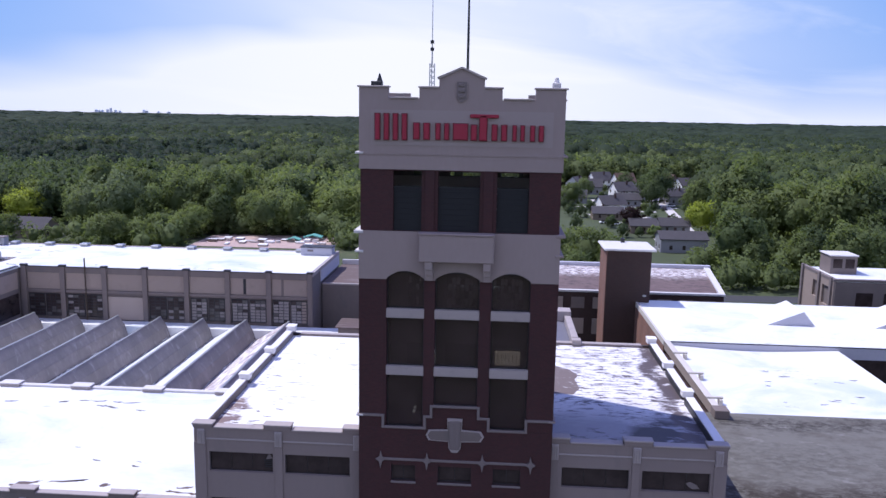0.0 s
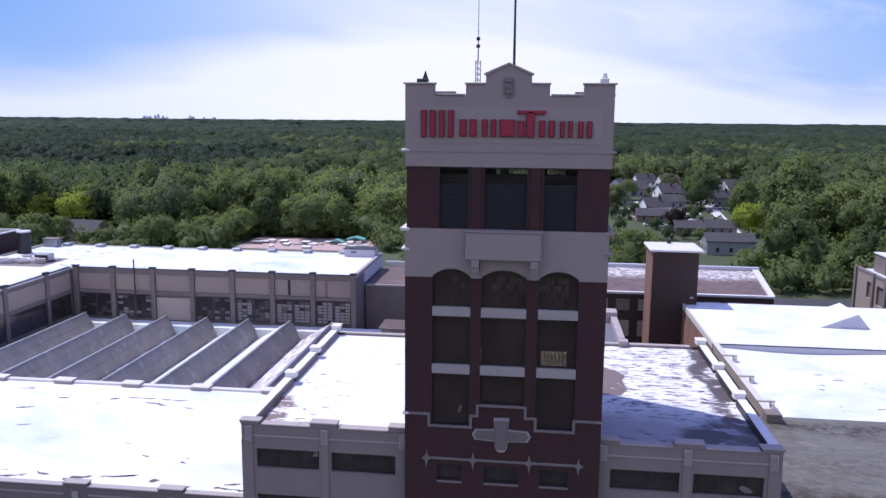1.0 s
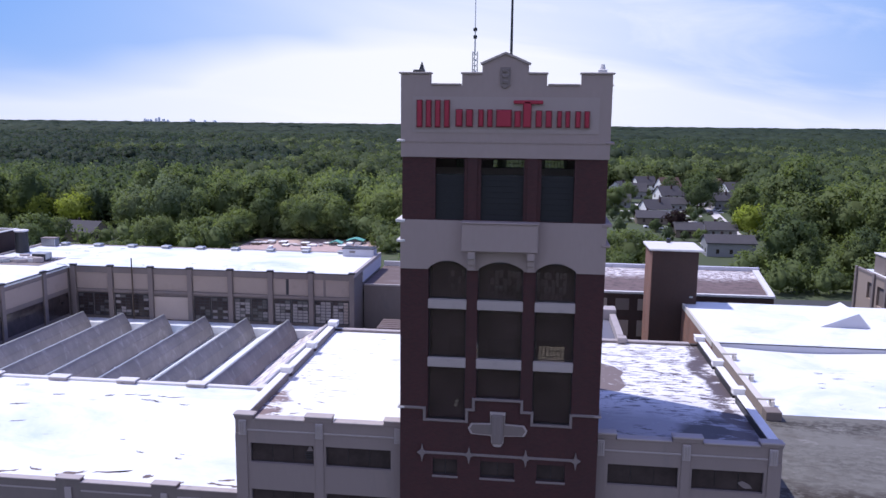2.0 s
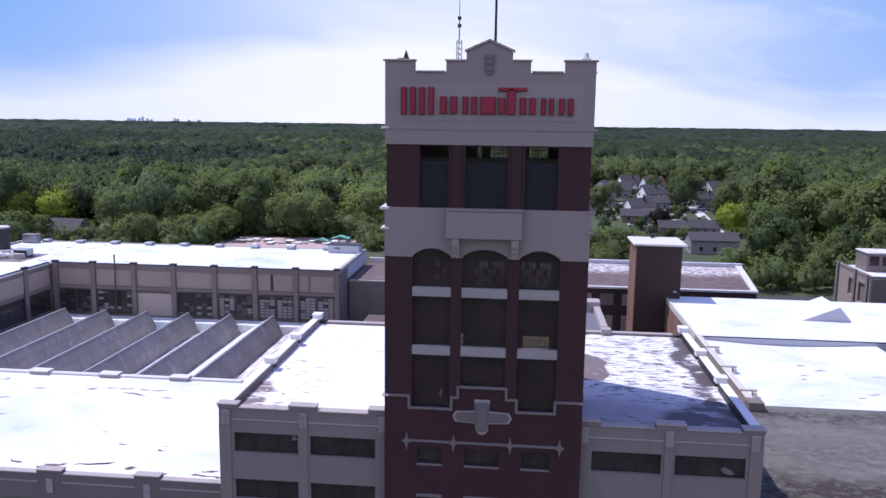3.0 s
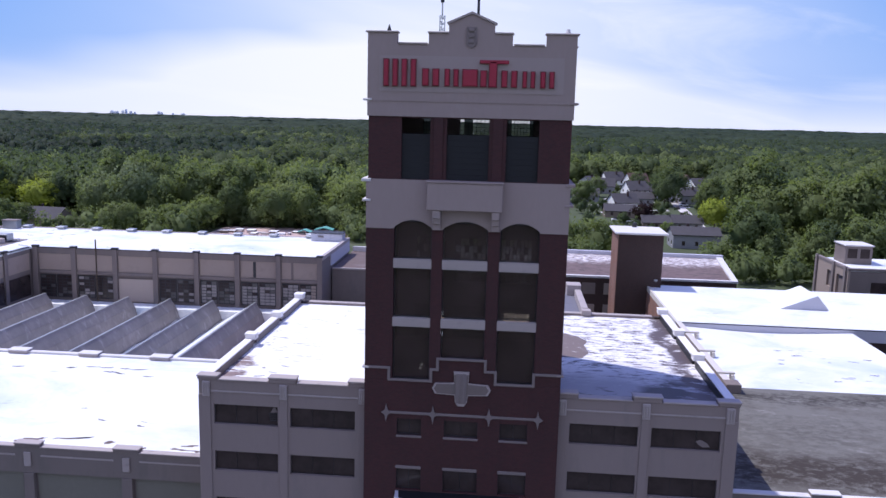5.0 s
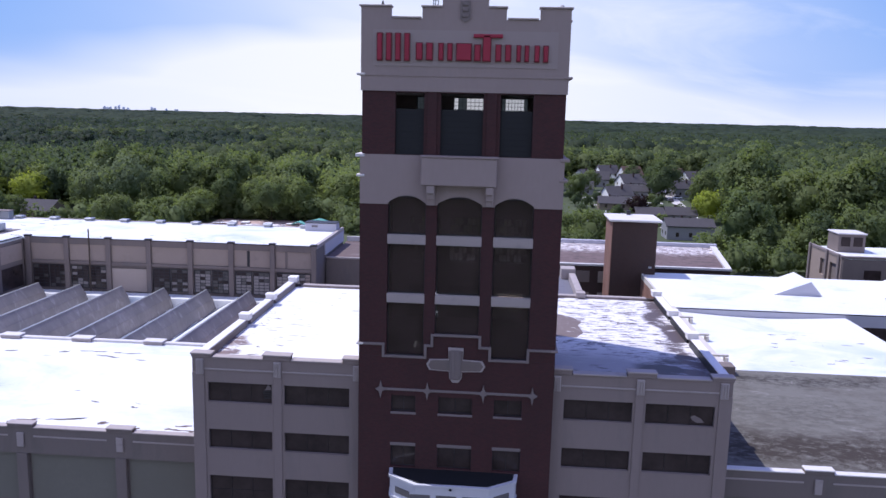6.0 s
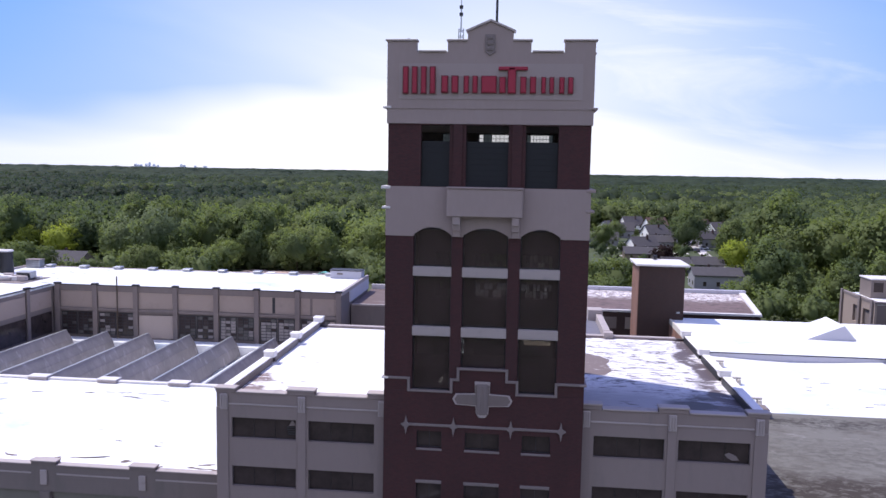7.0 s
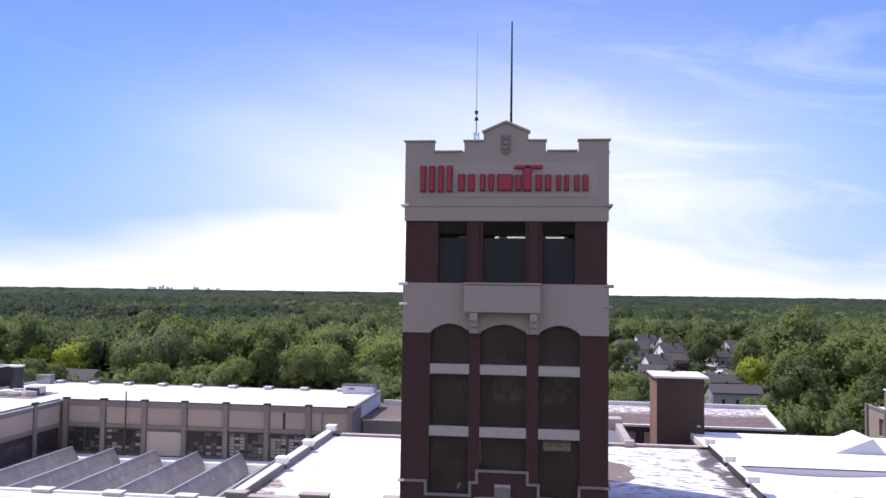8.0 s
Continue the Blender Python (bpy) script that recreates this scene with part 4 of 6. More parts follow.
left_piers = [-25.5 - 7.83 * k for k in range(0, 9)]
low_l = low_front("low_block", "low factory block with white coated roof and cream infill panels", -95, -18.35, 4.2, 28.6, 14.24, left_piers, ROOF_WHITE, PANEL_OLIVE, COPING)
for k in range(8):
    c = -25.5 - 7.83 * k - 0.05
    one("rear_parapet_pier", COPING, low_l, c - 1.05, c + 1.05, 27.6, 28.6, 13.64, 13.98, soft=0.03)
    one("coping", WHITE_CAP, low_l, c - 1.1, c + 1.1, 27.5, 28.7, 13.98, 14.08, soft=0.03)
one("rear_parapet", WHITE_CAP, low_l, -95, -18.4, 27.9, 28.5, 13.642, 13.86, soft=0.03)
flakes(low_l, ROOF_BARE, 9, -46.5, -30.5, 22.2, 24.6, 13.64, 1.0, 12, "dark streak on the roof coating")
flakes(low_l, ROOF_BARE, 6, -56.0, -19.5, 8.0, 20.0, 13.64, 0.6, 13, "dark spot on the roof coating")
flakes(low_l, ROOF_BROWN, 30, -56.0, -19.5, 5.0, 7.6, 13.64, 1.6, 14, "dark dirt along the parapet", 0.5)
flakes(low_l, ROOF_BARE, 16, -66.0, -44.0, 9.0, 26.0, 13.64, 1.2, 15, "dark crack in the roof coating")
right_piers = [25.85 + 7.83 * k for k in range(0, 6)]
low_r = low_front("low_block", "low factory block with a bare stained grey roof", 18.35, 72, 4.3, 29.3, 13.95, right_piers, ROOF_GREY, PANEL_OLIVE, WHITE_CAP)


# ---- white roofed blocks behind the grey roof ----
white_r = thing("workshop_block", "brick workshop block with wide white coated roof", "building", at=(36, 42, 0))
one("body", BRICK_OLD, white_r, 25.3, 47.8, 29.31, 54.0, 0, 12.1)
bm = bmesh.new()
deck = []
for i in range(17):
    row = []
    for j in range(13):
        u, v = i / 16, j / 12
        sag = 0.45 * math.sin(math.pi * u) ** 1.3 * max(0.0, (v - 0.35) / 0.65) ** 1.5
        row.append([bm.verts.new((25.9 + 21.9 * u, 29.305 + 24.535 * v, z - sag)) for z in (12.75, 13.36)])
    deck.append(row)
for i in range(16):
    for j in range(12):
        for k in (0, 1):
            bm.faces.new([deck[a][b][k] for a, b in ((i, j), (i + 1, j), (i + 1, j + 1), (i, j + 1))])
for i in range(16):
    for j in (0, 12):
        bm.faces.new((deck[i][j][0], deck[i + 1][j][0], deck[i + 1][j][1], deck[i][j][1]))
for j in range(12):
    for i in (0, 16):
        bm.faces.new((deck[i][j][0], deck[i][j + 1][0], deck[i][j + 1][1], deck[i][j][1]))
part("roof_deck", bm, ROOF_WHITE, white_r, "white coated roof deck, sagging towards the step")
flakes(white_r, ROOF_BARE, 15, 33.0, 46.5, 32.0, 45.0, 13.36, 0.6, 27, "small dark spot on the roof coating")
one("parapet", PANEL_BEIGE, white_r, 25.3, 25.88, 29.31, 54.0, 12.752, 13.9)
one("coping", PANEL_CREAM, white_r, 25.2, 25.95, 29.3, 54.0, 13.9, 14.0, soft=0.03)
for y in (31.8, 39.9, 47.9):
    bracket = one("parapet_bracket", PANEL_CREAM, white_r, 25.15, 26.9, y - 0.18, y + 0.18, 13.98, 14.2, soft=0.04, label="cream concrete bracket across the parapet")
    one("bracket_foot", PANEL_CREAM, bracket, 26.45, 26.8, y - 0.5, y + 0.5, 13.362, 13.978, soft=0.04)
one("corner_pier", WALL_GREY, white_r, 24.9, 26.4, 27.4, 29.0, 13.352, 14.25, soft=0.05, label="dark grey concrete corner pier")
far_r = thing("workshop_block", "brick workshop block with raised white roof and roof monitors", "building", at=(58, 66, 0))
one("body", BRICK_OLD, far_r, 25.3, 98, 54.01, 78.0, 0, 13.2)
one("roof_deck", ROOF_WHITE, far_r, 25.5, 98, 54.02, 78.0, 13.2, 13.85)
# west face of the same brick, its sunlit tone painted on
one("side_wall", BRICK_SUNLIT, far_r, 25.2, 25.298, 54.02, 78.0, 0, 13.19, label="west brick side coloured orange for sunlight")
one("roof_edge", SOFFIT_LILAC, far_r, 26, 97.8, 53.85, 54.008, 12.2, 13.74)
one("drip_edge", STEEL_DARK, far_r, 26, 97.8, 53.80, 54.008, 13.742, 13.85)
one("coping", PANEL_CREAM, far_r, 25.2, 25.495, 54.0, 78.0, 13.2, 13.98)
for k in range(6):
    one("window", GLASS_WING, far_r, 50 + 7 * k, 55.5 + 7 * k, 53.9, 54.012, 8.5, 12.4)
for k in range(4):
    x = 42.0 + 15.2 * k
    bm = bmesh.new()
    prism(bm, [(x, 13.84), (x + 5.1, 15.95), (x + 6.9, 13.84)], 64.4, 71.6)
    mon = part("roof_monitor", bm, ROOF_WHITE, far_r, "white coated roof monitor")
    bm = bmesh.new()
    prism(bm, [(x + 0.1, 13.86), (x + 5.08, 15.9), (x + 6.75, 13.86)], 64.36, 64.398)
    part("monitor_end", bm, SOFFIT_LILAC, mon)

stair = thing("stair_tower", "brown brick stair tower with a white flat cap", "tower", at=(23.4, 79, 0))
one("shaft", BRICK_OLD, stair, 20.3, 27.3, 76, 83.5, 0, 22.25)
one("roof_cap", WHITE_CAP, stair, 19.7, 27.9, 75.3, 83.6, 22.25, 22.6, soft=0.08, label="white flat roof cap")
# the shaft's west face again carries its sunlight as colour
one("side_wall", BRICK_SUNLIT, stair, 20.2, 20.298, 76.0, 83.5, 0, 22.2, label="west brick side of the shaft with sunlight in its colour")
one("hatch", STEEL_DARK, stair, 23.3, 23.9, 82.0, 82.8, 22.602, 23.3)
one("lamp_bracket", STEEL_GREY, stair, 26.2, 26.7, 75.7, 75.99, 14.9, 15.15)

back_r = thing("mill_block", "brown brick mill block with a streaked old roof and white coping", "building", at=(20, 101, 0))
bm = bmesh.new()
slab(bm, [(-8, 87), (42.2, 87), (45.8, 112.5), (-8, 112.5)], 0, 12.7)
part("body", bm, BRICK_OLD, back_r)
bm = bmesh.new()
slab(bm, [(-7.6, 87.5), (41.7, 87.5), (45.2, 112), (-7.6, 112)], 12.7, 12.9)
part("roof_deck", bm, ROOF_STREAK, back_r)
bm = bmesh.new()
slab(bm, [(-8.1, 86.8), (42.4, 86.8), (42.4, 87.6), (-8.1, 87.6)], 12.9, 13.25)
part("coping", bm, WHITE_CAP, back_r)
bm = bmesh.new()
slab(bm, [(41.5, 87.61), (42.5, 87.61), (46.1, 112.0), (44.9, 112.0)], 12.9, 13.25)
part("coping", bm, WHITE_CAP, back_r)
bm = bmesh.new()
slab(bm, [(-8.1, 112.01), (46.3, 112.01), (46.3, 113), (-8.1, 113)], 12.9, 13.6)
part("rear_parapet", bm, SOFFIT_LILAC, back_r)
for row, (z0, z1) in enumerate(((10.0, 12.0), (5.4, 8.2))):
    for k in range(13):
        x = -6.5 + 3.75 * k
        one("boarded_window", PANEL_BEIGE if (k * 7 + row) % 3 else WALL_GREY, back_r, x, x + 2.3, 86.9, 86.998, z0, z1)

far_corner = thing("concrete_block", "grey concrete block with a roof penthouse", "building", at=(80, 106, 0))
bm = bmesh.new()
pierced(bm, 97.5, 112.5, 0, 14.0, 64.8, 65.2, [(99.5, 102.5, 9.0, 12.6), (105.0, 107.0, 9.5, 12.6)], along="y")
part("side_wall", bm, PANEL_BEIGE, far_corner)
one("body", WALL_GREY, far_corner, 65.21, 96, 97.5, 112.5, 0, 13.9)
one("roof_deck", ROOF_WHITE, far_corner, 65.3, 95.8, 97.7, 112.4, 13.9, 14.05)
for d in ((64.7, 96, 97.4, 97.98, 14.05, 14.5), (64.7, 65.4, 98.0, 112.6, 14.0, 14.5)):
    one("coping", TRIM_GREY, far_corner, *d, soft=0.04)
for y in (98.0, 103.4, 111.8):
    one("pier", TRIM_GREY, far_corner, 64.45, 64.795, y, y + 0.8, 0, 14.7)
pent_room = one("penthouse", WALL_GREY, far_corner, 67.0, 72.0, 105.0, 110.0, 14.052, 17.5)
one("penthouse_cap", WHITE_CAP, pent_room, 66.8, 72.2, 104.8, 110.2, 17.5, 17.75, soft=0.04)
for x in (67.5, 69.8):
    one("penthouse_window", GLASS_WING, pent_room, x, x + 1.7, 104.95, 104.998, 15.2, 17.0)
for k in range(3):
    one("window", GLASS_WING, far_corner, 69 + 5 * k, 72 + 5 * k, 97.4, 97.498, 9, 12)


# ---- saw-tooth roof hall ----
hall = thing("sawtooth_hall", "factory hall with a row of grey saw-tooth roof lights", "building", at=(-55, 57, 0))
one("body", WALL_GREY, hall, -95, -18.35, 28.75, 88.9, 0, 2.4)
one("gutter_roof", ROOF_WHITE, hall, -95, -18.36, 85.6, 88.9, 2.41, 4.2)
one("gutter_roof", ROOF_FLAKED_SHADE, hall, -32.1, -18.36, 28.76, 85.59, 2.41, 3.0)
for k in range(8):
    x = -34.0 - 7.87 * k
    bm = bmesh.new()
    prism(bm, [(x - 6.10, 2.41), (x, 6.15), (x + 1.75, 2.41)], 28.8, 85.5)
    saw = part("saw_tooth", bm, ROOF_WHITE if k else SLOPE_WORN, hall, "white coated saw-tooth slope" if k else "worn pinkish saw-tooth slope with flaking white coating")
    # the steep face, made of sheets in two tiers
    nx, nz = 3.74, 1.75
    ln = math.hypot(nx, nz)
    nx, nz = nx / ln, nz / ln
    for tier, (a, b) in enumerate(((0.02, 0.52), (0.53, 0.99))):
        bm = bmesh.new()
        pts = []
        for f, lift in ((a, 0.04 + 0.30 * tier), (b, 0.34 - 0.24 * tier), (b, 0.0), (a, 0.0)):
            pts.append((x + 1.75 * (1 - f) + nx * lift, 2.41 + 3.74 * f + nz * lift))
        prism(bm, pts, 28.9, 85.48)
        part("face_sheet", bm, SAW_DARK if k else SAW_PALE, saw)
    bm = bmesh.new()
    f, g = 0.515, 0.545
    prism(bm, [(x + 1.75 * (1 - f) + nx * 0.33, 2.41 + 3.74 * f + nz * 0.33), (x + 1.75 * (1 - g) + nx * 0.33, 2.41 + 3.74 * g + nz * 0.33), (x + 1.75 * (1 - g) + nx * 0.40, 2.41 + 3.74 * g + nz * 0.40), (x + 1.75 * (1 - f) + nx * 0.40, 2.41 + 3.74 * f + nz * 0.40)], 28.95, 85.4)
    part("seam_cap", bm, SAW_DARK, saw, "worn metal seam along the face")
    # coating lapped unevenly over the foot of the face
    lap = random.Random(60 + k)
    bm = bmesh.new()
    rows = []
    for i in range(91):
        f = 0.035 + 0.045 * lap.random() ** 2 + 0.02 * math.sin(i * 0.5 + k)
        y = 28.95 + 56.5 * i / 90
        rows.append([bm.verts.new((x + 1.75 * (1 - g) + nx * 0.17, y, 2.41 + 3.74 * g + nz * 0.17)) for g in (0.0, max(0.02, f))])
    for p, q in zip(rows[:-1], rows[1:]):
        bm.faces.new((p[0], q[0], q[1], p[1]))
    bmesh.ops.solidify(bm, geom=bm.faces[:], thickness=0.05)
    part("lapped_coating", bm, ROOF_WHITE, saw, "white coating lapped unevenly over the face")
    one("ridge_cap", STEEL_GREY, saw, x - 0.18, x + 0.12, 28.9, 85.55, 6.1, 6.22)
vent2 = thing("roof_vent", "small white vent on a saw-tooth face", "vent", at=(-40.9, 52, 4.0))
bm = bmesh.new()
tube(bm, -40.6, 52, 3.8, 4.9, 0.22, 0.18)
part("pipe", bm, COPING, vent2)


# ---- rear block on the left: long wall, side wall, roof ----
long_b = thing("long_block", "long grey factory block with beige panels and a white roof", "building", at=(-60, 101, 0))
one("body", WALL_GREY, long_b, -106.2, -30.6, 89.6, 113.5, 0, 13.6)
one("roof_deck", ROOF_WHITE, long_b, -105.8, -30.9, 89.3, 113.3, 13.6, 13.9)
one("side_body", WALL_GREY, long_b, -106.2, -86.1, 40, 89.55, 0, 13.6)
one("side_roof", ROOF_WHITE, long_b, -105.8, -86.0, 40, 89.298, 13.6, 13.9)
one("west_parapet", COPING, long_b, -106.3, -105.802, 40, 113.5, 13.6, 14.3, soft=0.04)
for y in (46.0, 54.0, 62.0, 70.0, 78.0, 86.0, 94.0):
    one("parapet_pier", COPING, long_b, -106.5, -105.6, y - 0.6, y + 0.6, 14.302, 14.6, soft=0.04)
one("rear_coping", COPING, long_b, -105.8, -38, 113.31, 113.9, 13.6, 14.0)
bm = bmesh.new()
prism(bm, [(-31.0, 13.6), (-30.4, 13.6), (-30.4, 14.25), (-31.0, 14.25)], 89.1, 113.5)
part("side_coping", bm, COPING, long_b)
one("side_band", SOFFIT_LILAC, long_b, -30.59, -30.38, 96.0, 113.4, 11.4, 13.59, label="peeling lilac paint along the side wall")
px = [-31.0, -38.65, -46.35, -54.05, -61.9, -69.6, -77.6, -85.0]
one("head_beam", WALL_GREY, long_b, -85.6, -30.6, 89.25, 89.598, 12.9, 14.0)
one("sill_beam", WALL_GREY, long_b, -85.6, -30.6, 89.2, 89.598, 9.2, 9.75)
one("coping", STEEL_DARK, long_b, -85.6, -30.6, 89.1, 89.62, 14.0, 14.09)
for k, x in enumerate(px):
    one("pier", WALL_GREY, long_b, x - 0.45, x + 0.45, 88.95, 89.19, 0, 14.1, soft=0.03)
    one("pier_cap", STEEL_DARK, long_b, x - 0.6, x + 0.6, 88.9, 89.7, 14.1, 14.42, soft=0.03)
rng = random.Random(11)
for k in range(len(px) - 1):
    a, b = px[k + 1] + 0.5, px[k] - 0.5
    one("infill_panel", PANEL_BEIGE, long_b, a, b, 89.45, 89.596, 9.76, 12.88, label="beige infill panel")
    if k == 0:
        one("panel_joint", WALL_GREY, long_b, a + 0.30 * (b - a) - 0.2, a + 0.30 * (b - a) + 0.2, 89.35, 89.448, 9.76, 12.88)
    if k == 1:
        one("panel_slot", STEEL_DARK, long_b, a + 0.36 * (b - a), a + 0.36 * (b - a) + 0.5, 89.38, 89.448, 9.9, 12.8, label="dark vertical slot in the panel")
    if k == 4:
        one("boarded_bay", PANEL_PALE, long_b, a, b, 89.35, 89.596, 4.3, 8.6, label="cream boarded bay")
        continue
    w = (b - a) / 2
    for h in range(2):
        # whitened panes fill the right-hand bays, the others keep a few in the lower rows
        def pane_look(i, j, k=k, h=h):
            share = (0.9, 0.9, 0.85)[k] if k < 3 else 0.25
            if k == 2 and h == 1 or k == 6 or j == 6:
                share = 0.06
            elif k >= 3 and j > 2:
                share = 0.12
            if k == 0 and h == 1 and i == 2:
                return PANEL_BEIGE
            return PANE_WHITE if rng.random() < share else GLASS_DUST if rng.random() < (0.5 if k < 3 else 0.2) else GLASS_WING

        sash(long_b, a + h * w + 0.1, a + (h + 1) * w - 0.1, 4.6, 8.9, 89.42, 3, 7, pane_look, 0.10)
side_piers = (89.3, 81.5, 70.0, 58.4, 46.8)
for near, far in zip(side_piers[1:], side_piers[:-1]):
    one("pier", WALL_GREY, long_b, -86.0, -85.7, near - 0.45, near + 0.45, 0, 14.1, soft=0.03)
    one("pier_cap", STEEL_DARK, long_b, -86.4, -85.6, near - 0.6, near + 0.6, 14.1, 14.42, soft=0.03)
    one("infill_panel", PANEL_BEIGE, long_b, -86.08, -85.98, near + 0.6, far - 0.6, 9.76, 12.88)
    one("window", GLASS_WING, long_b, -86.08, -85.98, near + 0.6, far - 0.6, 4.9, 8.9)
one("coping", STEEL_DARK, long_b, -86.4, -85.75, 40, 88.9, 14.0, 14.09)
pipe = thing("vent_pipe", "thin rusty vent pipe against the factory wall", "pipe", at=(-73.0, 88.8, 4.2))
bm = bmesh.new()
tube(bm, -73.0, 88.75, 4.2, 15.9, 0.13, 0.13)
part("pipe", bm, BARK, pipe)
flakes(long_b, ROOF_BARE, 26, -104.0, -86.0, 82.0, 111.0, 13.9, 1.4, 17, "dark worn spot on the roof coating")
flakes(long_b, ROOF_BARE, 7, -80.0, -40.0, 91.0, 98.0, 13.9, 0.8, 18, "dark worn spot on the roof coating")
# roof vents along the far edge
vent_p = thing("roof_ventilator", "squat grey metal roof ventilator", "vent", "roof ventilators", at=(-101.0, 112.5, 13.9))
one("curb", STEEL_GREY, vent_p, -101.7, -100.3, 111.8, 113.2, 13.9, 14.25)
one("hood", STEEL_GREY, vent_p, -101.9, -100.1, 111.6, 113.4, 14.25, 14.55, soft=0.12)
for k in range(1, 9):
    copy_thing(vent_p, Matrix.Translation((-101.0 + 7.8 * k, 112.5, 13.9)))
pent = thing("roof_penthouse", "low lilac-grey penthouse on the white roof", "roof structure", at=(-34.3, 110.7, 13.9))
one("body", SOFFIT_LILAC, pent, -37.6, -31.1, 109.2, 112.2, 13.9, 15.5)
one("roof", STEEL_DARK, pent, -37.8, -31.0, 109.0, 112.4, 15.5, 15.66, soft=0.04)
one("slot", DARK_INSIDE, pent, -36.2, -35.0, 109.12, 109.198, 14.7, 15.1)
# heap of folded sheeting, a squat unit, a box and the stack at the west end of the roof
heap = thing("sheeting_heap", "low heap of folded grey-white sheeting on the roof", "sheeting", at=(-97.5, 93.0, 13.9))
fold = random.Random(88)
one("base_sheet", TRIM_GREY, heap, -103.0, -91.5, 88.6, 97.5, 13.9, 14.0, soft=0.04)
for k in range(16):
    bm = bmesh.new()
    cx, cy, l = -102.0 + 0.62 * k + fold.uniform(-0.3, 0.3), 93.0 + fold.uniform(-2.4, 2.4), fold.uniform(1.2, 2.6)
    top = 14.3 + fold.uniform(0.1, 0.9)
    ring = [(cx + fold.uniform(0.5, 0.9) * math.cos(a) * l, cy + fold.uniform(0.5, 0.9) * math.sin(a) * l * 0.7) for a in (0.2, 1.1, 2.0, 2.9, 3.8, 4.7, 5.6)]
    slab(bm, ring, 14.002 + 0.003 * k, top)
    part("folded_sheet", bm, (WHITE_CAP, STEEL_GREY, COPING)[k % 3], heap)
unit = thing("air_handler", "squat grey air handling unit on the white roof", "air unit", at=(-94.0, 93.5, 13.9))
one("case", STEEL_GREY, unit, -95.6, -92.6, 92.6, 94.6, 14.3, 15.6, soft=0.08)
one("hood", STEEL_DARK, unit, -95.4, -92.8, 92.5, 92.598, 14.5, 15.4)
one("curb", TRIM_GREY, unit, -95.2, -93.0, 92.8, 94.4, 13.9, 14.298)
box_unit = thing("roof_box", "pale grey metal box on the white roof", "roof structure", at=(-103.8, 111.3, 13.9))
one("case", STEEL_GREY, box_unit, -105.4, -102.2, 110.4, 112.2, 13.9, 15.6, soft=0.06)
one("lid", TRIM_GREY, box_unit, -105.5, -102.1, 110.3, 112.3, 15.6, 15.75, soft=0.04)
stack = thing("chimney_stack", "stubby dark metal chimney stack with a pale cap", "chimney", at=(-104.2, 102.3, 13.9))
bm = bmesh.new()
tube(bm, -104.2, 102.3, 13.9, 18.3, 1.35, 1.25, 14)
part("flue", bm, STEEL_DARK, stack)
bm = bmesh.new()
tube(bm, -104.2, 102.3, 18.3, 18.6, 1.4, 1.4, 14)
part("rim", bm, WHITE_CAP, stack, "pale metal cap")
boiler = thing("boiler_house", "dark brick boiler house with a pale coping", "building", at=(-119, 102.5, 0))
one("body", BRICK_OLD, boiler, -131, -108.2, 98.0, 107.0, 0, 18.0)
one("roof_deck", ROOF_GREY, boiler, -130.6, -108.6, 98.5, 106.6, 18.0, 18.05)
for d in ((-131.2, -108.0, 97.8, 98.498), (-131.2, -108.0, 106.602, 107.2), (-131.2, -130.602, 98.5, 106.6), (-108.598, -108.0, 98.5, 106.6)):
    one("coping", WHITE_CAP, boiler, *d, 18.0, 18.2)
for x in (-127.0, -119.5, -112.0):
    one("pilaster", BRICK_OLD, boiler, x - 0.5, x + 0.5, 97.75, 97.998, 0, 17.9)

annex = thing("low_annex", "low grey annex with a brown gravel roof", "building", at=(-19, 106, 0))
one("body", WALL_GREY, annex, -30.35, -8.2, 96.5, 116.5, 0, 10.7)
one("roof_deck", ROOF_BROWN, annex, -30.3, -8.2, 96.8, 116.3, 10.7, 10.9)
one("coping", COPING, annex, -30.3, -8.2, 96.3, 96.79, 10.7, 11.0)
one("rear_parapet", WHITE_CAP, annex, -30.3, -8.2, 116.31, 116.9, 10.7, 11.9)
yard = thing("loading_canopy", "low brown slatted loading canopy", "canopy", at=(-21.5, 84, 0))
one("body", WALL_GREY, yard, -24.3, -15.0, 81.4, 87.0, 0, 6.4)
for k in range(5):
    one("roof_slat", ROOF_BROWN, yard, -24.8, -14.6, 81.0 + 1.3 * k, 82.1 + 1.3 * k, 6.4, 6.62, soft=0.03)


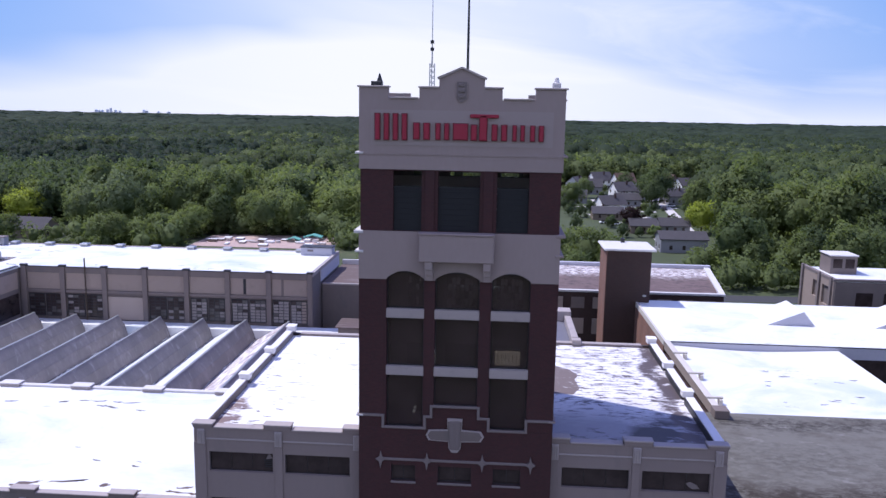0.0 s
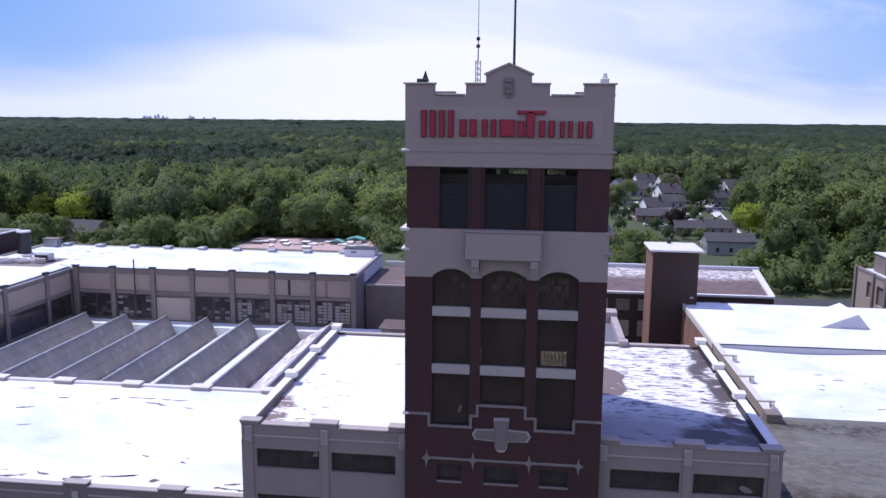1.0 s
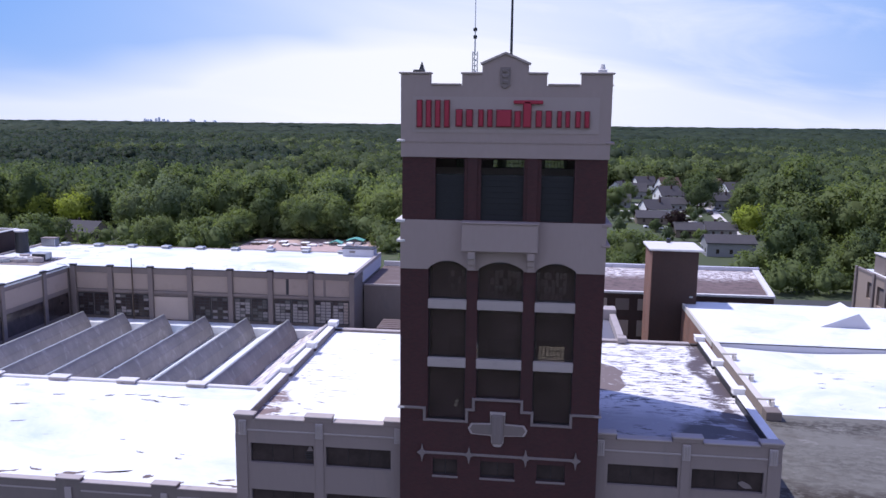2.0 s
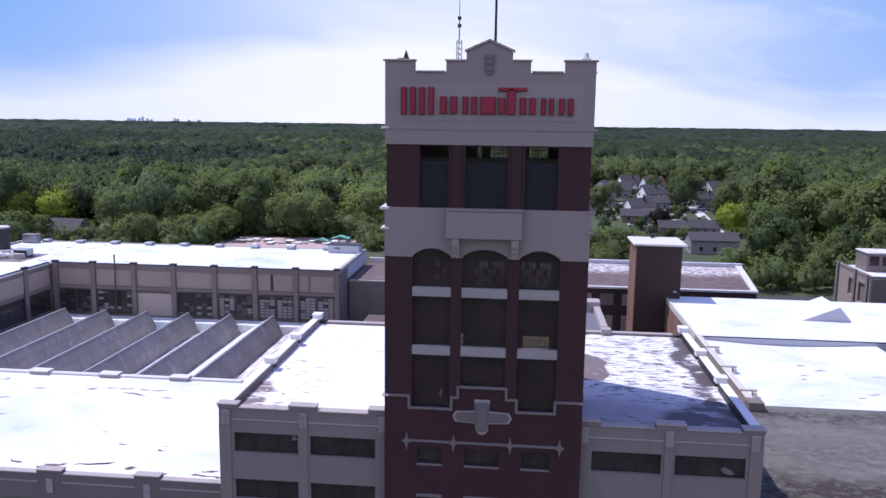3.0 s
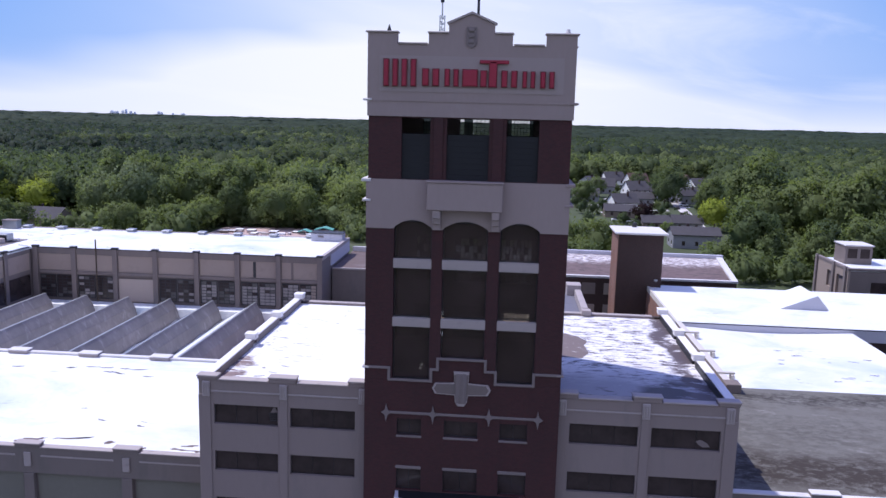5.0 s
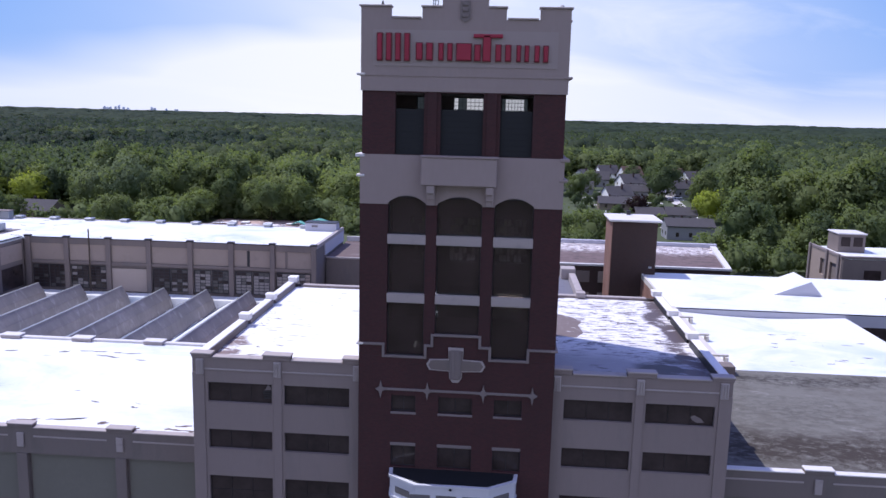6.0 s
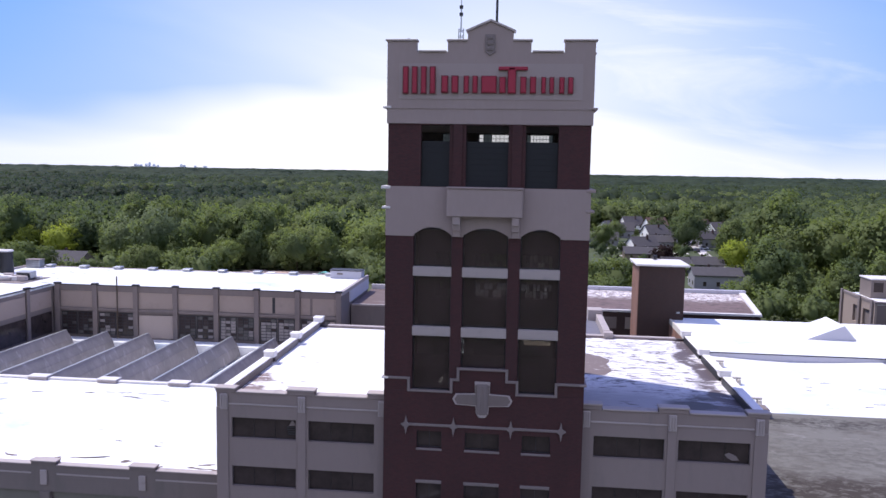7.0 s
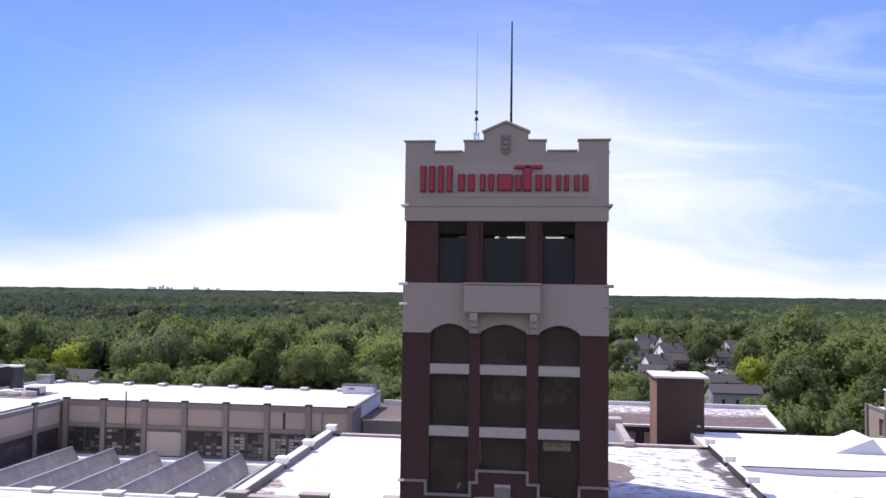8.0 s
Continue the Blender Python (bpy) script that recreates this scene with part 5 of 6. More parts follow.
# ---- houses beyond the factory ----
def house(x, y, turn, w, d, eaves, ridge, wall, roof, label, garage=False):
    """A gabled house: walls, two roof slopes, gable ends, windows, a door and a chimney."""
    t = new("house")
    t.location, t.rotation_euler = (x, y, 0), (0, 0, radians(turn))
    tagged(t, label, "house", "houses of the neighbourhood")

    def add(name, bm, mat, parent=None, lab=""):
        ob = new(name, finish(bm, name, mat))
        ob.parent = parent or t
        return tagged(ob, lab) if lab else ob

    bm = bmesh.new()
    prism(bm, [(-w / 2, 0), (-w / 2, eaves), (0, ridge - 0.15), (w / 2, eaves), (w / 2, 0)], -d / 2, d / 2)
    body = add("wall_shell", bm, wall)
    for s in (-1, 1):
        k = (ridge - eaves) / (w / 2)
        bm = bmesh.new()
        prism(bm, [(0, ridge - 0.13), (0, ridge + 0.1), (s * (w / 2 + 0.5), eaves - 0.5 * k + 0.1), (s * (w / 2 + 0.5), eaves - 0.5 * k - 0.12)], -d / 2 - 0.45, d / 2 + 0.45)
        add("roof", bm, roof)
    for s in (-1, 1):
        for i, u in enumerate((-w * 0.25, w * 0.25)):
            for z in (1.0, 3.6) if eaves > 4.8 else (1.0,):
                bm = bmesh.new()
                box(bm, u - 0.55, u + 0.55, s * (d / 2 + 0.005) - 0.03, s * (d / 2 + 0.005) + 0.03, z, z + 1.4)
                win = add("window", bm, GLASS_WING)
                bm = bmesh.new()
                box(bm, u - 0.65, u + 0.65, s * (d / 2 + 0.02) - 0.05, s * (d / 2 + 0.02) + 0.05, z - 0.12, z - 0.01)
                add("window_sill", bm, SIDING_WHITE, win)
        for v in (-d * 0.28, 0, d * 0.28):
            for z in (1.0, 3.6) if eaves > 4.8 else (1.0,):
                bm = bmesh.new()
                box(bm, s * (w / 2 + 0.005) - 0.03, s * (w / 2 + 0.005) + 0.03, v - 0.5, v + 0.5, z, z + 1.4)
                add("window", bm, GLASS_WING)
    bm = bmesh.new()
    box(bm, w * 0.02 - 0.5, w * 0.02 + 0.5, -d / 2 - 0.05, -d / 2 + 0.02, 0, 2.1)
    add("door", bm, BARK)
    bm = bmesh.new()
    box(bm, w * 0.12, w * 0.12 + 0.7, d * 0.1, d * 0.1 + 0.7, eaves, ridge + 0.8)
    add("chimney", bm, BRICK_OLD)
    if garage:
        bm = bmesh.new()
        prism(bm, [(w / 2 + 0.01, 0), (w / 2 + 0.01, 3.3), (w / 2 + 5, 2.6), (w / 2 + 5, 0)], -d / 2, d * 0.2)
        gar = add("garage", bm, wall)
        bm = bmesh.new()
        prism(bm, [(w / 2 + 0.01, 3.31), (w / 2 + 0.01, 3.5), (w / 2 + 5.3, 2.75), (w / 2 + 5.3, 2.56)], -d / 2 - 0.3, d * 0.2 + 0.3)
        add("garage_roof", bm, roof, gar)
    return t


DRIVE = plain("pale_concrete_drive", (0.64, 0.60, 0.57), 0.9, fine=1.5, var=0.2)
HOUSES = (
    (49, 420, -35, 9, 9, 5.0, 8.4, SIDING_WHITE, SHINGLE, "white two-storey house with grey shingle roof", False),
    (65, 438, -70, 10, 12, 5.6, 10.2, SIDING_WHITE, SHINGLE, "white two-storey house with steep grey gable", False),
    (78, 432, -70, 10, 12, 5.6, 10.2, SIDING_WHITE, SHINGLE_BROWN, "white two-storey house with steep brown gable", False),
    (69, 376, -70, 10, 11, 5.2, 9.4, SIDING_WHITE, SHINGLE, "white gabled house with dark grey roof", False),
    (80, 380, 88, 8, 11, 4.6, 8.0, SIDING_GREY, SHINGLE, "grey two-storey house with shingle roof", False),
    (56, 404, 84, 9, 12, 4.6, 8.6, SIDING_GREY, SHINGLE, "grey two-storey house with shingle roof", False),
    (55, 319, -70, 9, 12, 4.0, 7.6, SIDING_WHITE, SHINGLE, "small white gabled house with grey roof", False),
    (42, 356, 88, 9, 12, 3.4, 6.6, SIDING_GREY, SHINGLE, "grey bungalow with wide shingle roof", True),
    (67, 346, 90, 8, 12, 3.6, 6.4, SIDING_GREY, SHINGLE, "grey bungalow with wide shingle roof", False),
    (50, 292, 90, 9, 13, 3.0, 5.4, SIDING_TAN, SHINGLE, "tan bungalow with a grey shingle roof", True),
    (107, 440, 20, 9, 10, 5.4, 9.6, SIDING_TAN, SHINGLE_BROWN, "tan house with brown shingle roof", False),
    (112, 420, -70, 10, 11, 5.2, 9.0, SIDING_WHITE, SHINGLE, "white two-storey house with grey roof", False),
    (93, 360, -70, 9, 12, 4.6, 8.0, SIDING_GREY, SHINGLE, "grey house with shingle roof beside the trees", False),
    (58, 254, 92, 8, 10, 3.2, 5.4, SIDING_TAN, SHINGLE, "tan bungalow with low grey roof", False),
    (70, 256, 92, 8, 11, 3.2, 5.6, SIDING_GREY, SHINGLE, "long grey bungalow with low shingle roof", False),
    (63.5, 213, 91, 9, 15, 4.6, 6.6, SIDING_GREY, SHINGLE, "large grey house with low roof behind the mill", False),
    (124, 416, -50, 9, 10, 4.6, 8.2, SIDING_WHITE, SHINGLE, "white house with grey roof among trees", False),
    (-154, 206, 85, 10, 15, 3.4, 6.6, SIDING_TAN, SHINGLE, "tan house with a long grey roof by the wood", False),
)
for h in HOUSES:
    house(*h)
bm = bmesh.new()
slab(bm, [(73, 235), (77, 235), (96, 425), (91, 425)], 0.0, 0.06)
tagged(new("road", finish(bm, "road", DRIVE)), "pale street between the houses", "road", kind="structure")

for x, y, w, d in ((41, 388, 4, 14), (64, 391, 5, 12), (54, 366, 4, 12), (72, 342, 10, 4), (58, 309, 5, 11), (84, 376, 4, 14), (60, 280, 12, 4), (66, 236, 13, 5), (46, 338, 9, 4), (98, 381, 5, 12), (72, 322, 9, 4), (58, 334, 6, 6), (47, 306, 8, 4), (76, 250, 5, 8), (66, 300, 9, 5), (52, 440, 7, 8), (60, 362, 4, 9), (86, 340, 8, 3)):
    bm = bmesh.new()
    slab(bm, [(x - w / 2, y - d / 2), (x + w / 2, y - d / 2), (x + w / 2, y + d / 2), (x - w / 2, y + d / 2)], 0.0, 0.05)
    tagged(new("pavement", finish(bm, "pavement", DRIVE)), "pale concrete driveway between the houses", "driveway", kind="structure")


def car(x, y, turn, paint, label):
    t = new("car")
    t.location, t.rotation_euler = (x, y, 0), (0, 0, radians(turn))
    tagged(t, label, "car", "parked cars")
    bm = bmesh.new()
    soft_box(bm, -2.2, 2.2, -0.88, 0.88, 0.35, 0.95, 0.12)
    ob = new("body", finish(bm, "body", paint))
    ob.parent = t
    bm = bmesh.new()
    prism(bm, [(-1.5, 0.94), (-1.0, 1.5), (0.7, 1.5), (1.3, 0.94)], -0.78, 0.78)
    ob = new("cabin", finish(bm, "cabin", GLASS_WING))
    ob.parent = t
    for sx in (-1.35, 1.35):
        for sy in (-0.86, 0.86):
            bm = bmesh.new()
            bmesh.ops.create_cone(bm, cap_ends=True, segments=12, radius1=0.33, radius2=0.33, depth=0.2, matrix=pose(sx, sy, 0.33, 90))
            ob = new("wheel", finish(bm, "wheel", STEEL_DARK))
            ob.parent = t


for x, y, turn, paint, label in ((62, 286, 80, COPING, "white car parked by the houses"), (66, 274, 85, SIDING_WHITE, "white car parked on a drive"), (82, 330, 88, STEEL_DARK, "dark car parked at the kerb"), (57, 306, 10, SIDING_GREY, "grey car parked on a drive"), (61, 268, 5, COPING, "white car parked by the grey house"),
                                 (47, 276, 5, SIDING_WHITE, "white car parked beside a bungalow"), (51, 272, 8, SIDING_WHITE, "white van parked beside a bungalow"), (73, 352, 12, SIDING_WHITE, "white car on a pale drive"), (64, 303, 20, SIDING_WHITE, "white car on a pale drive"), (44, 372, 15, SIDING_WHITE, "white car between the houses"), (88, 345, 10, SIDING_WHITE, "white car by the street")):
    car(x, y, turn, paint, label)

# storage yard behind the long block
for x, y, w, d, h, mat in ((-59.3, 214, 6.2, 4, 1.3, TARP), (-64.8, 209, 4.4, 3, 1.0, TARP)):
    t = thing("canvas_shelter", "turquoise canvas shelter in the storage yard", "shelter", "canvas shelters", at=(x, y, 0))
    bm = bmesh.new()
    prism(bm, [(x - w / 2, h), (x, h + 0.8), (x + w / 2, h), (x + w / 2, h - 0.3), (x, h + 0.5), (x - w / 2, h - 0.3)], y - d / 2, y + d / 2)
    part("canopy", bm, mat, t)
    for sx in (-1, 1):
        for sy in (-1, 1):
            bm = bmesh.new()
            tube(bm, x + sx * (w / 2 - 0.2), y + sy * (d / 2 - 0.2), 0, h, 0.06, 0.06, 6)
            part("post", bm, STEEL_GREY, t)
rng = random.Random(21)
for k in range(26):
    x, y = -92 + 1.45 * k + rng.uniform(-1, 1), 198 + rng.uniform(0, 13)
    w, d, h = rng.uniform(1.0, 3.4), rng.uniform(1.0, 3), rng.uniform(0.3, 1.0)
    t = thing("stored_crate", "pale box stacked in the storage yard", "crate", "stored boxes", at=(x, y, 0))
    one("body", rng.choice((COPING, SIDING_WHITE, PANEL_CREAM, SIDING_TAN)), t, x - w / 2, x + w / 2, y - d / 2, y + d / 2, 0, h, soft=0.1)
    one("lid", rng.choice((SIDING_WHITE, COPING, WHITE_CAP)), t, x - w / 2 - 0.05, x + w / 2 + 0.05, y - d / 2 - 0.05, y + d / 2 + 0.05, h, h + 0.12, soft=0.03)
bm = bmesh.new()
slab(bm, [(-96, 196), (-50, 196), (-50, 222), (-96, 222)], 0.0, 0.05)
tagged(new("pavement", finish(bm, "pavement", plain("pinkish_gravel", (0.52, 0.38, 0.34), 0.95, fine=1.5, var=0.3))), "pinkish gravel of the storage yard", "pavement", kind="structure")


# ---- trees ----
def ico(sub):
    b = bmesh.new()
    bmesh.ops.create_icosphere(b, subdivisions=sub, radius=1.0)
    v = np.array([w.co[:] for w in b.verts])
    f = np.array([[w.index for w in p.verts] for p in b.faces])
    b.free()
    return v, f


ICO = {s: ico(s) for s in (1, 2, 3)}


def lumpy(rs, sub, rough):
    """Unit sphere pushed in and out by a few random waves."""
    v, f = ICO[sub]
    r = np.ones(len(v))
    for _ in range(7):
        k = rs.normal(size=3) * 2.2
        r += rough * np.sin(v @ k + rs.uniform(0, 6.3)) / 2.6
    return v * r[:, None], f


def leaf_cards(rs, centres, normals, size):
    """Small three-cornered leaf clumps standing at the centres."""
    n = len(centres)
    tilt = normals + rs.normal(size=(n, 3)) * 0.8
    tilt /= np.linalg.norm(tilt, axis=1)[:, None]
    ref = rs.normal(size=(n, 3))
    a = np.cross(tilt, ref)
    a /= np.linalg.norm(a, axis=1)[:, None]
    b = np.cross(tilt, a)
    b = np.where((np.einsum("ij,ij->i", np.cross(a, b), normals) < 0)[:, None], -b, b)
    s = size * rs.uniform(0.55, 1.4, size=(n, 1))
    corners = np.stack([centres - a * s - b * s * 0.55, centres + a * s * 0.9 - b * s * 0.6, centres + b * s * 1.15], axis=1)
    return corners.reshape(-1, 3), np.arange(3 * n).reshape(n, 3)


def outward(p, heart):
    d = p - heart
    return d / np.maximum(np.linalg.norm(d, axis=1), 0.01)[:, None]


def rounded(me, normals):
    """Shade the leaf clumps by the roundness of the crown that they belong to."""
    me.polygons.foreach_set("use_smooth", [True] * len(me.polygons))
    n = normals / np.maximum(np.linalg.norm(normals, axis=1), 0.01)[:, None]
    me.normals_split_custom_set_from_vertices(n.tolist())


def crown_mesh(name, rs, height, spread, lumps, cards, card, mat, kind="round"):
    """A crown of leafy twigs round a dense inner mass, its outline uneven and open."""
    heart = np.array([0, 0, 0.50 * height])
    waves = [(rs.normal(size=3) * 2.4, rs.uniform(0, 6.3)) for _ in range(6)]

    def reach(d):
        """How far the crown goes out in the directions d."""
        r = np.ones(len(d))
        for k, p in waves:
            r += 0.085 * np.sin(d @ k + p)
        up = np.clip(d[:, 2], 0, 1)
        if kind == "tall":
            r *= 1 - 0.30 * up * (1 - up)
        elif kind == "willow":
            r *= 1 + 0.10 * (1 - up)
        side = np.array([spread * (0.80 if kind == "tall" else 0.95)] * 2 + [height * (0.52 if kind == "tall" else 0.46)])
        low = d[:, 2] < 0
        out = d * r[:, None] * side
        out[low, 2] *= 0.85
        return out

    v, f = lumpy(rs, 2, 0.16)
    d = v / np.linalg.norm(v, axis=1)[:, None]
    core = reach(d) * 0.54 * np.linalg.norm(v, axis=1)[:, None] + heart
    verts, soft, base = [core], [d], len(core)
    twigs = lumps * 3
    n = max(4, cards // twigs)
    d = rs.normal(size=(twigs, 3))
    d[:, 2] = d[:, 2] * 0.9 + 0.25
    d /= np.linalg.norm(d, axis=1)[:, None]
    tip = reach(d) * rs.uniform(0.62, 1.0, size=(twigs, 1)) ** 0.6
    size = spread * rs.uniform(0.11, 0.24, size=(twigs, 1))
    off = rs.normal(size=(twigs, n, 3)) * 0.62
    off[:, :, 2] *= 1.5 if kind == "willow" else 0.8
    pts = (tip[:, None, :] + off * size[:, None, :]).reshape(-1, 3)
    puff = off / np.linalg.norm(off, axis=2)[:, :, None]
    nrm = (np.repeat(d[:, None, :], n, axis=1) + puff * 0.55).reshape(-1, 3)
    nrm[:, 2] += 0.15
    nrm /= np.linalg.norm(nrm, axis=1)[:, None]
    q, qf = leaf_cards(rs, pts + heart, nrm, card)
    soft.append(np.repeat(nrm, 3, axis=0) + rs.normal(size=(len(q), 3)) * 0.12)
    faces = f.tolist() + (qf + base).tolist()
    me = bpy.data.meshes.new(name)
    me.from_pydata(np.concatenate(verts + [q]).tolist(), [], faces)
    me.materials.append(mat)
    rounded(me, np.concatenate(soft))
    return me


def trunk_mesh(rs, height, girth):
    """A tapered trunk with five limbs."""
    bm = bmesh.new()

    def limb(p, q, r0, r1, n=6):
        p, q = Vector(p), Vector(q)
        m = (q - p).to_track_quat("Z", "Y").to_matrix()
        rings = [[bm.verts.new(c + m @ Vector((r * math.cos(6.2832 * i / n), r * math.sin(6.2832 * i / n), 0))) for i in range(n)] for c, r in ((p, r0), (q, r1))]
        for i in range(n):
            bm.faces.new((rings[0][i], rings[0][(i + 1) % n], rings[1][(i + 1) % n], rings[1][i]))
        bm.faces.new(rings[1])

    limb((0, 0, -0.1), (0.1, 0, height * 0.35), girth, girth * 0.7)
    limb((0.1, 0, height * 0.35), (0, 0.15, height * 0.8), girth * 0.7, girth * 0.2)
    for i in range(5):
        a = 1.26 * i + rs.uniform(-0.3, 0.3)
        z = height * (0.25 + 0.08 * i)
        limb((0.05, 0, z), (math.cos(a) * height * 0.2, math.sin(a) * height * 0.2, z + height * 0.2), girth * 0.4, girth * 0.12, 5)
    return finish(bm, "trunk", BARK)


def tree_kind(seed, height, spread, lumps, cards, card, mat, kind, label):
    rs = np.random.RandomState(seed)
    t = new("tree")
    tagged(t, label, "tree", "trees of the wood")
    for name, me in (("trunk", trunk_mesh(rs, height, height * 0.022)), ("crown", crown_mesh("crown", rs, height, spread, lumps, cards, card, mat, kind))):
        ob = new(name, me)
        ob.parent = t
    return t


# prototypes stand in the wood themselves; the rest are copies
NEAR = [
    tree_kind(1, 16, 7.6, 28, 3000, 0.36, LEAF_GREEN, "round", "broad green deciduous tree"),
    tree_kind(2, 18, 6.6, 28, 3000, 0.36, LEAF_GREEN, "tall", "tall green deciduous tree"),
    tree_kind(3, 14, 7.2, 26, 2800, 0.36, LEAF_LIGHT, "round", "light green deciduous tree"),
    tree_kind(4, 17, 7.2, 28, 3000, 0.36, LEAF_DARK, "round", "dark green deciduous tree"),
    tree_kind(5, 15, 6.0, 24, 2700, 0.34, LEAF_LIGHT, "tall", "slender light green tree"),
]
WILLOW = tree_kind(6, 17, 7.5, 26, 3200, 0.36, LEAF_WILLOW, "willow", "wide grey-green willow tree")
YELLOW = tree_kind(7, 10, 5.4, 20, 2200, 0.32, LEAF_YELLOW, "round", "bright yellow-green deciduous tree")
PURPLE = tree_kind(8, 11, 5.0, 20, 2200, 0.3, LEAF_PURPLE, "round", "dark purple-leaved garden tree")
BUSH = tree_kind(9, 6, 3.6, 12, 1100, 0.28, LEAF_LIGHT, "round", "light green shrubby young garden tree")
HEDGE = tree_kind(11, 7, 4.6, 12, 1100, 0.32, LEAF_DARK, "round", "dark green shrubby garden tree")
SPRUCE = tree_kind(10, 9, 2.6, 14, 1500, 0.24, LEAF_DARK, "tall", "small blue-green garden conifer tree")
placed = set()


def plant(proto, x, y, size, turn):
    m = Matrix.Translation((x, y, 0)) @ Matrix.Rotation(turn, 4, "Z") @ Matrix.Diagonal((size, size, size * 1.0, 1))
    if proto.name not in placed:
        placed.add(proto.name)
        proto.matrix_basis = m
        return proto
    s = proto.scale.copy()
    proto.scale = (1, 1, 1)
    c = copy_thing(proto, m)
    proto.scale = s
    return c


rng = random.Random(31)


def blocked(x, y):
    for h in HOUSES:
        if abs(x - h[0]) < 10 and -13 < y - h[1] < 8:
            return True
    if 0.060 < (x - 2.5) / (y + 50) < (0.305 if y < 262 else 0.268) and 185 < y < 452:
        return True
    if -206 < x < -128 and 184 < y < 238:
        return True
    if 46 < x < 100 and y < 154 or 46 < x < 68 and y < 186 or 20 < x < 55 and 150 < y < 190:
        return True
    return -98 < x < -52 and 178 < y < 220


def in_view(x, y):
    return -0.86 * (y + 50) - 10 < x < 0.62 * (y + 50) + 14


def spots(x0, x1, y0, y1, gap):
    out, y = [], y0
    while y < y1:
        x = x0 + rng.uniform(0, gap)
        while x < x1:
            px_, py_ = x + rng.uniform(-0.4, 0.4) * gap, y + rng.uniform(-0.4, 0.4) * gap
            if not blocked(px_, py_) and in_view(px_, py_):
                out.append((px_, py_))
            x += gap
        y += gap
    return out


def wood(x0, x1, y0, y1, gap, sizes, mix):
    for x, y in spots(x0, x1, y0, y1, gap):
        plant(rng.choice(mix), x, y, rng.uniform(*sizes), rng.uniform(0, 6.28))


G1, G2, L1, D1, L2 = NEAR
wood(-280, -96, 186, 224, 11.5, (0.5, 0.85), (L1, L2, G1, G1, G2))
wood(-230, -80, 226, 250, 10.5, (0.7, 1.5), (G1, G1, G2, L1, D1, L2, G2))
wood(-80, -16, 224, 250, 10.0, (0.7, 1.3), (L1, L2, L1, G1, L2))
for x, y in spots(-175, -114, 122, 185, 11):
    if (x - 2.5) / (y + 50) < -0.68:
        plant(rng.choice((D1, D1, G1)), x, y, rng.uniform(0.6, 0.95), rng.uniform(0, 6.28))
wood(-30, 40, 134, 200, 13, (0.6, 0.85), (G1, L1, L2, G2))
wood(50, 175, 152, 184, 12.5, (0.65, 1.15), (G1, G2, D1, L1, G2))
wood(86, 190, 188, 240, 14.5, (1.25, 1.75), (G1, D1, G2, G2, G1))
for x, y, s, p in ((-173, 234, 1.3, YELLOW), (-192, 240, 1.2, YELLOW), (-148, 230, 0.85, G1), (-138, 226, 0.9, L1), (80.5, 255, 1.2, YELLOW), (89, 262, 1.3, YELLOW), (85.5, 228, 1.7, G2), (92, 240, 1.75, G2), (-128, 216, 1.25, WILLOW), (-141, 220, 1.05, WILLOW), (54.5, 258, 0.95, PURPLE),
                   (81, 348, 1.15, D1), (86, 392, 0.8, G1), (78, 340, 0.8, D1), (94, 330, 0.6, G1), (25, 154, 1.0, G1), (16, 150, 1.0, G1), (32, 160, 0.8, L1), (20, 146, 0.75, L2), (57, 300, 0.5, BUSH), (75, 206, 1.0, SPRUCE), (80, 203, 0.8, SPRUCE), (60, 240, 0.8, BUSH), (38, 330, 0.8, G1), (90, 300, 1.0, G2), (73, 392, 0.8, D1), (50, 380, 0.7, G1), (95, 402, 0.9, G1)):
    plant(p, x, y, s, rng.uniform(0, 6.28))


garden = random.Random(77)
for _ in range(110):
    y = garden.uniform(236, 425)
    x = 2.5 + garden.uniform(0.07, 0.255) * (y + 50)
    if all(abs(x - h[0]) > 7.5 or not -9 < y - h[1] < 8 for h in HOUSES) and abs(x - (73 + 0.1 * (y - 235)) - 2) > 4:
        plant(garden.choice((HEDGE, G1, D1, HEDGE, D1)), x, y, garden.uniform(0.16, 0.34), garden.uniform(0, 6.28))


def gloomy(x, y):
    """Where the wood is of darker kinds: to the west, and in a few stands elsewhere."""
    u = (x - 2.5) / (y + 50)
    return (-0.40 - u) * 5.0 + 1.3 * noise.noise((x * 0.007, y * 0.005, 9.0)) > 0.34


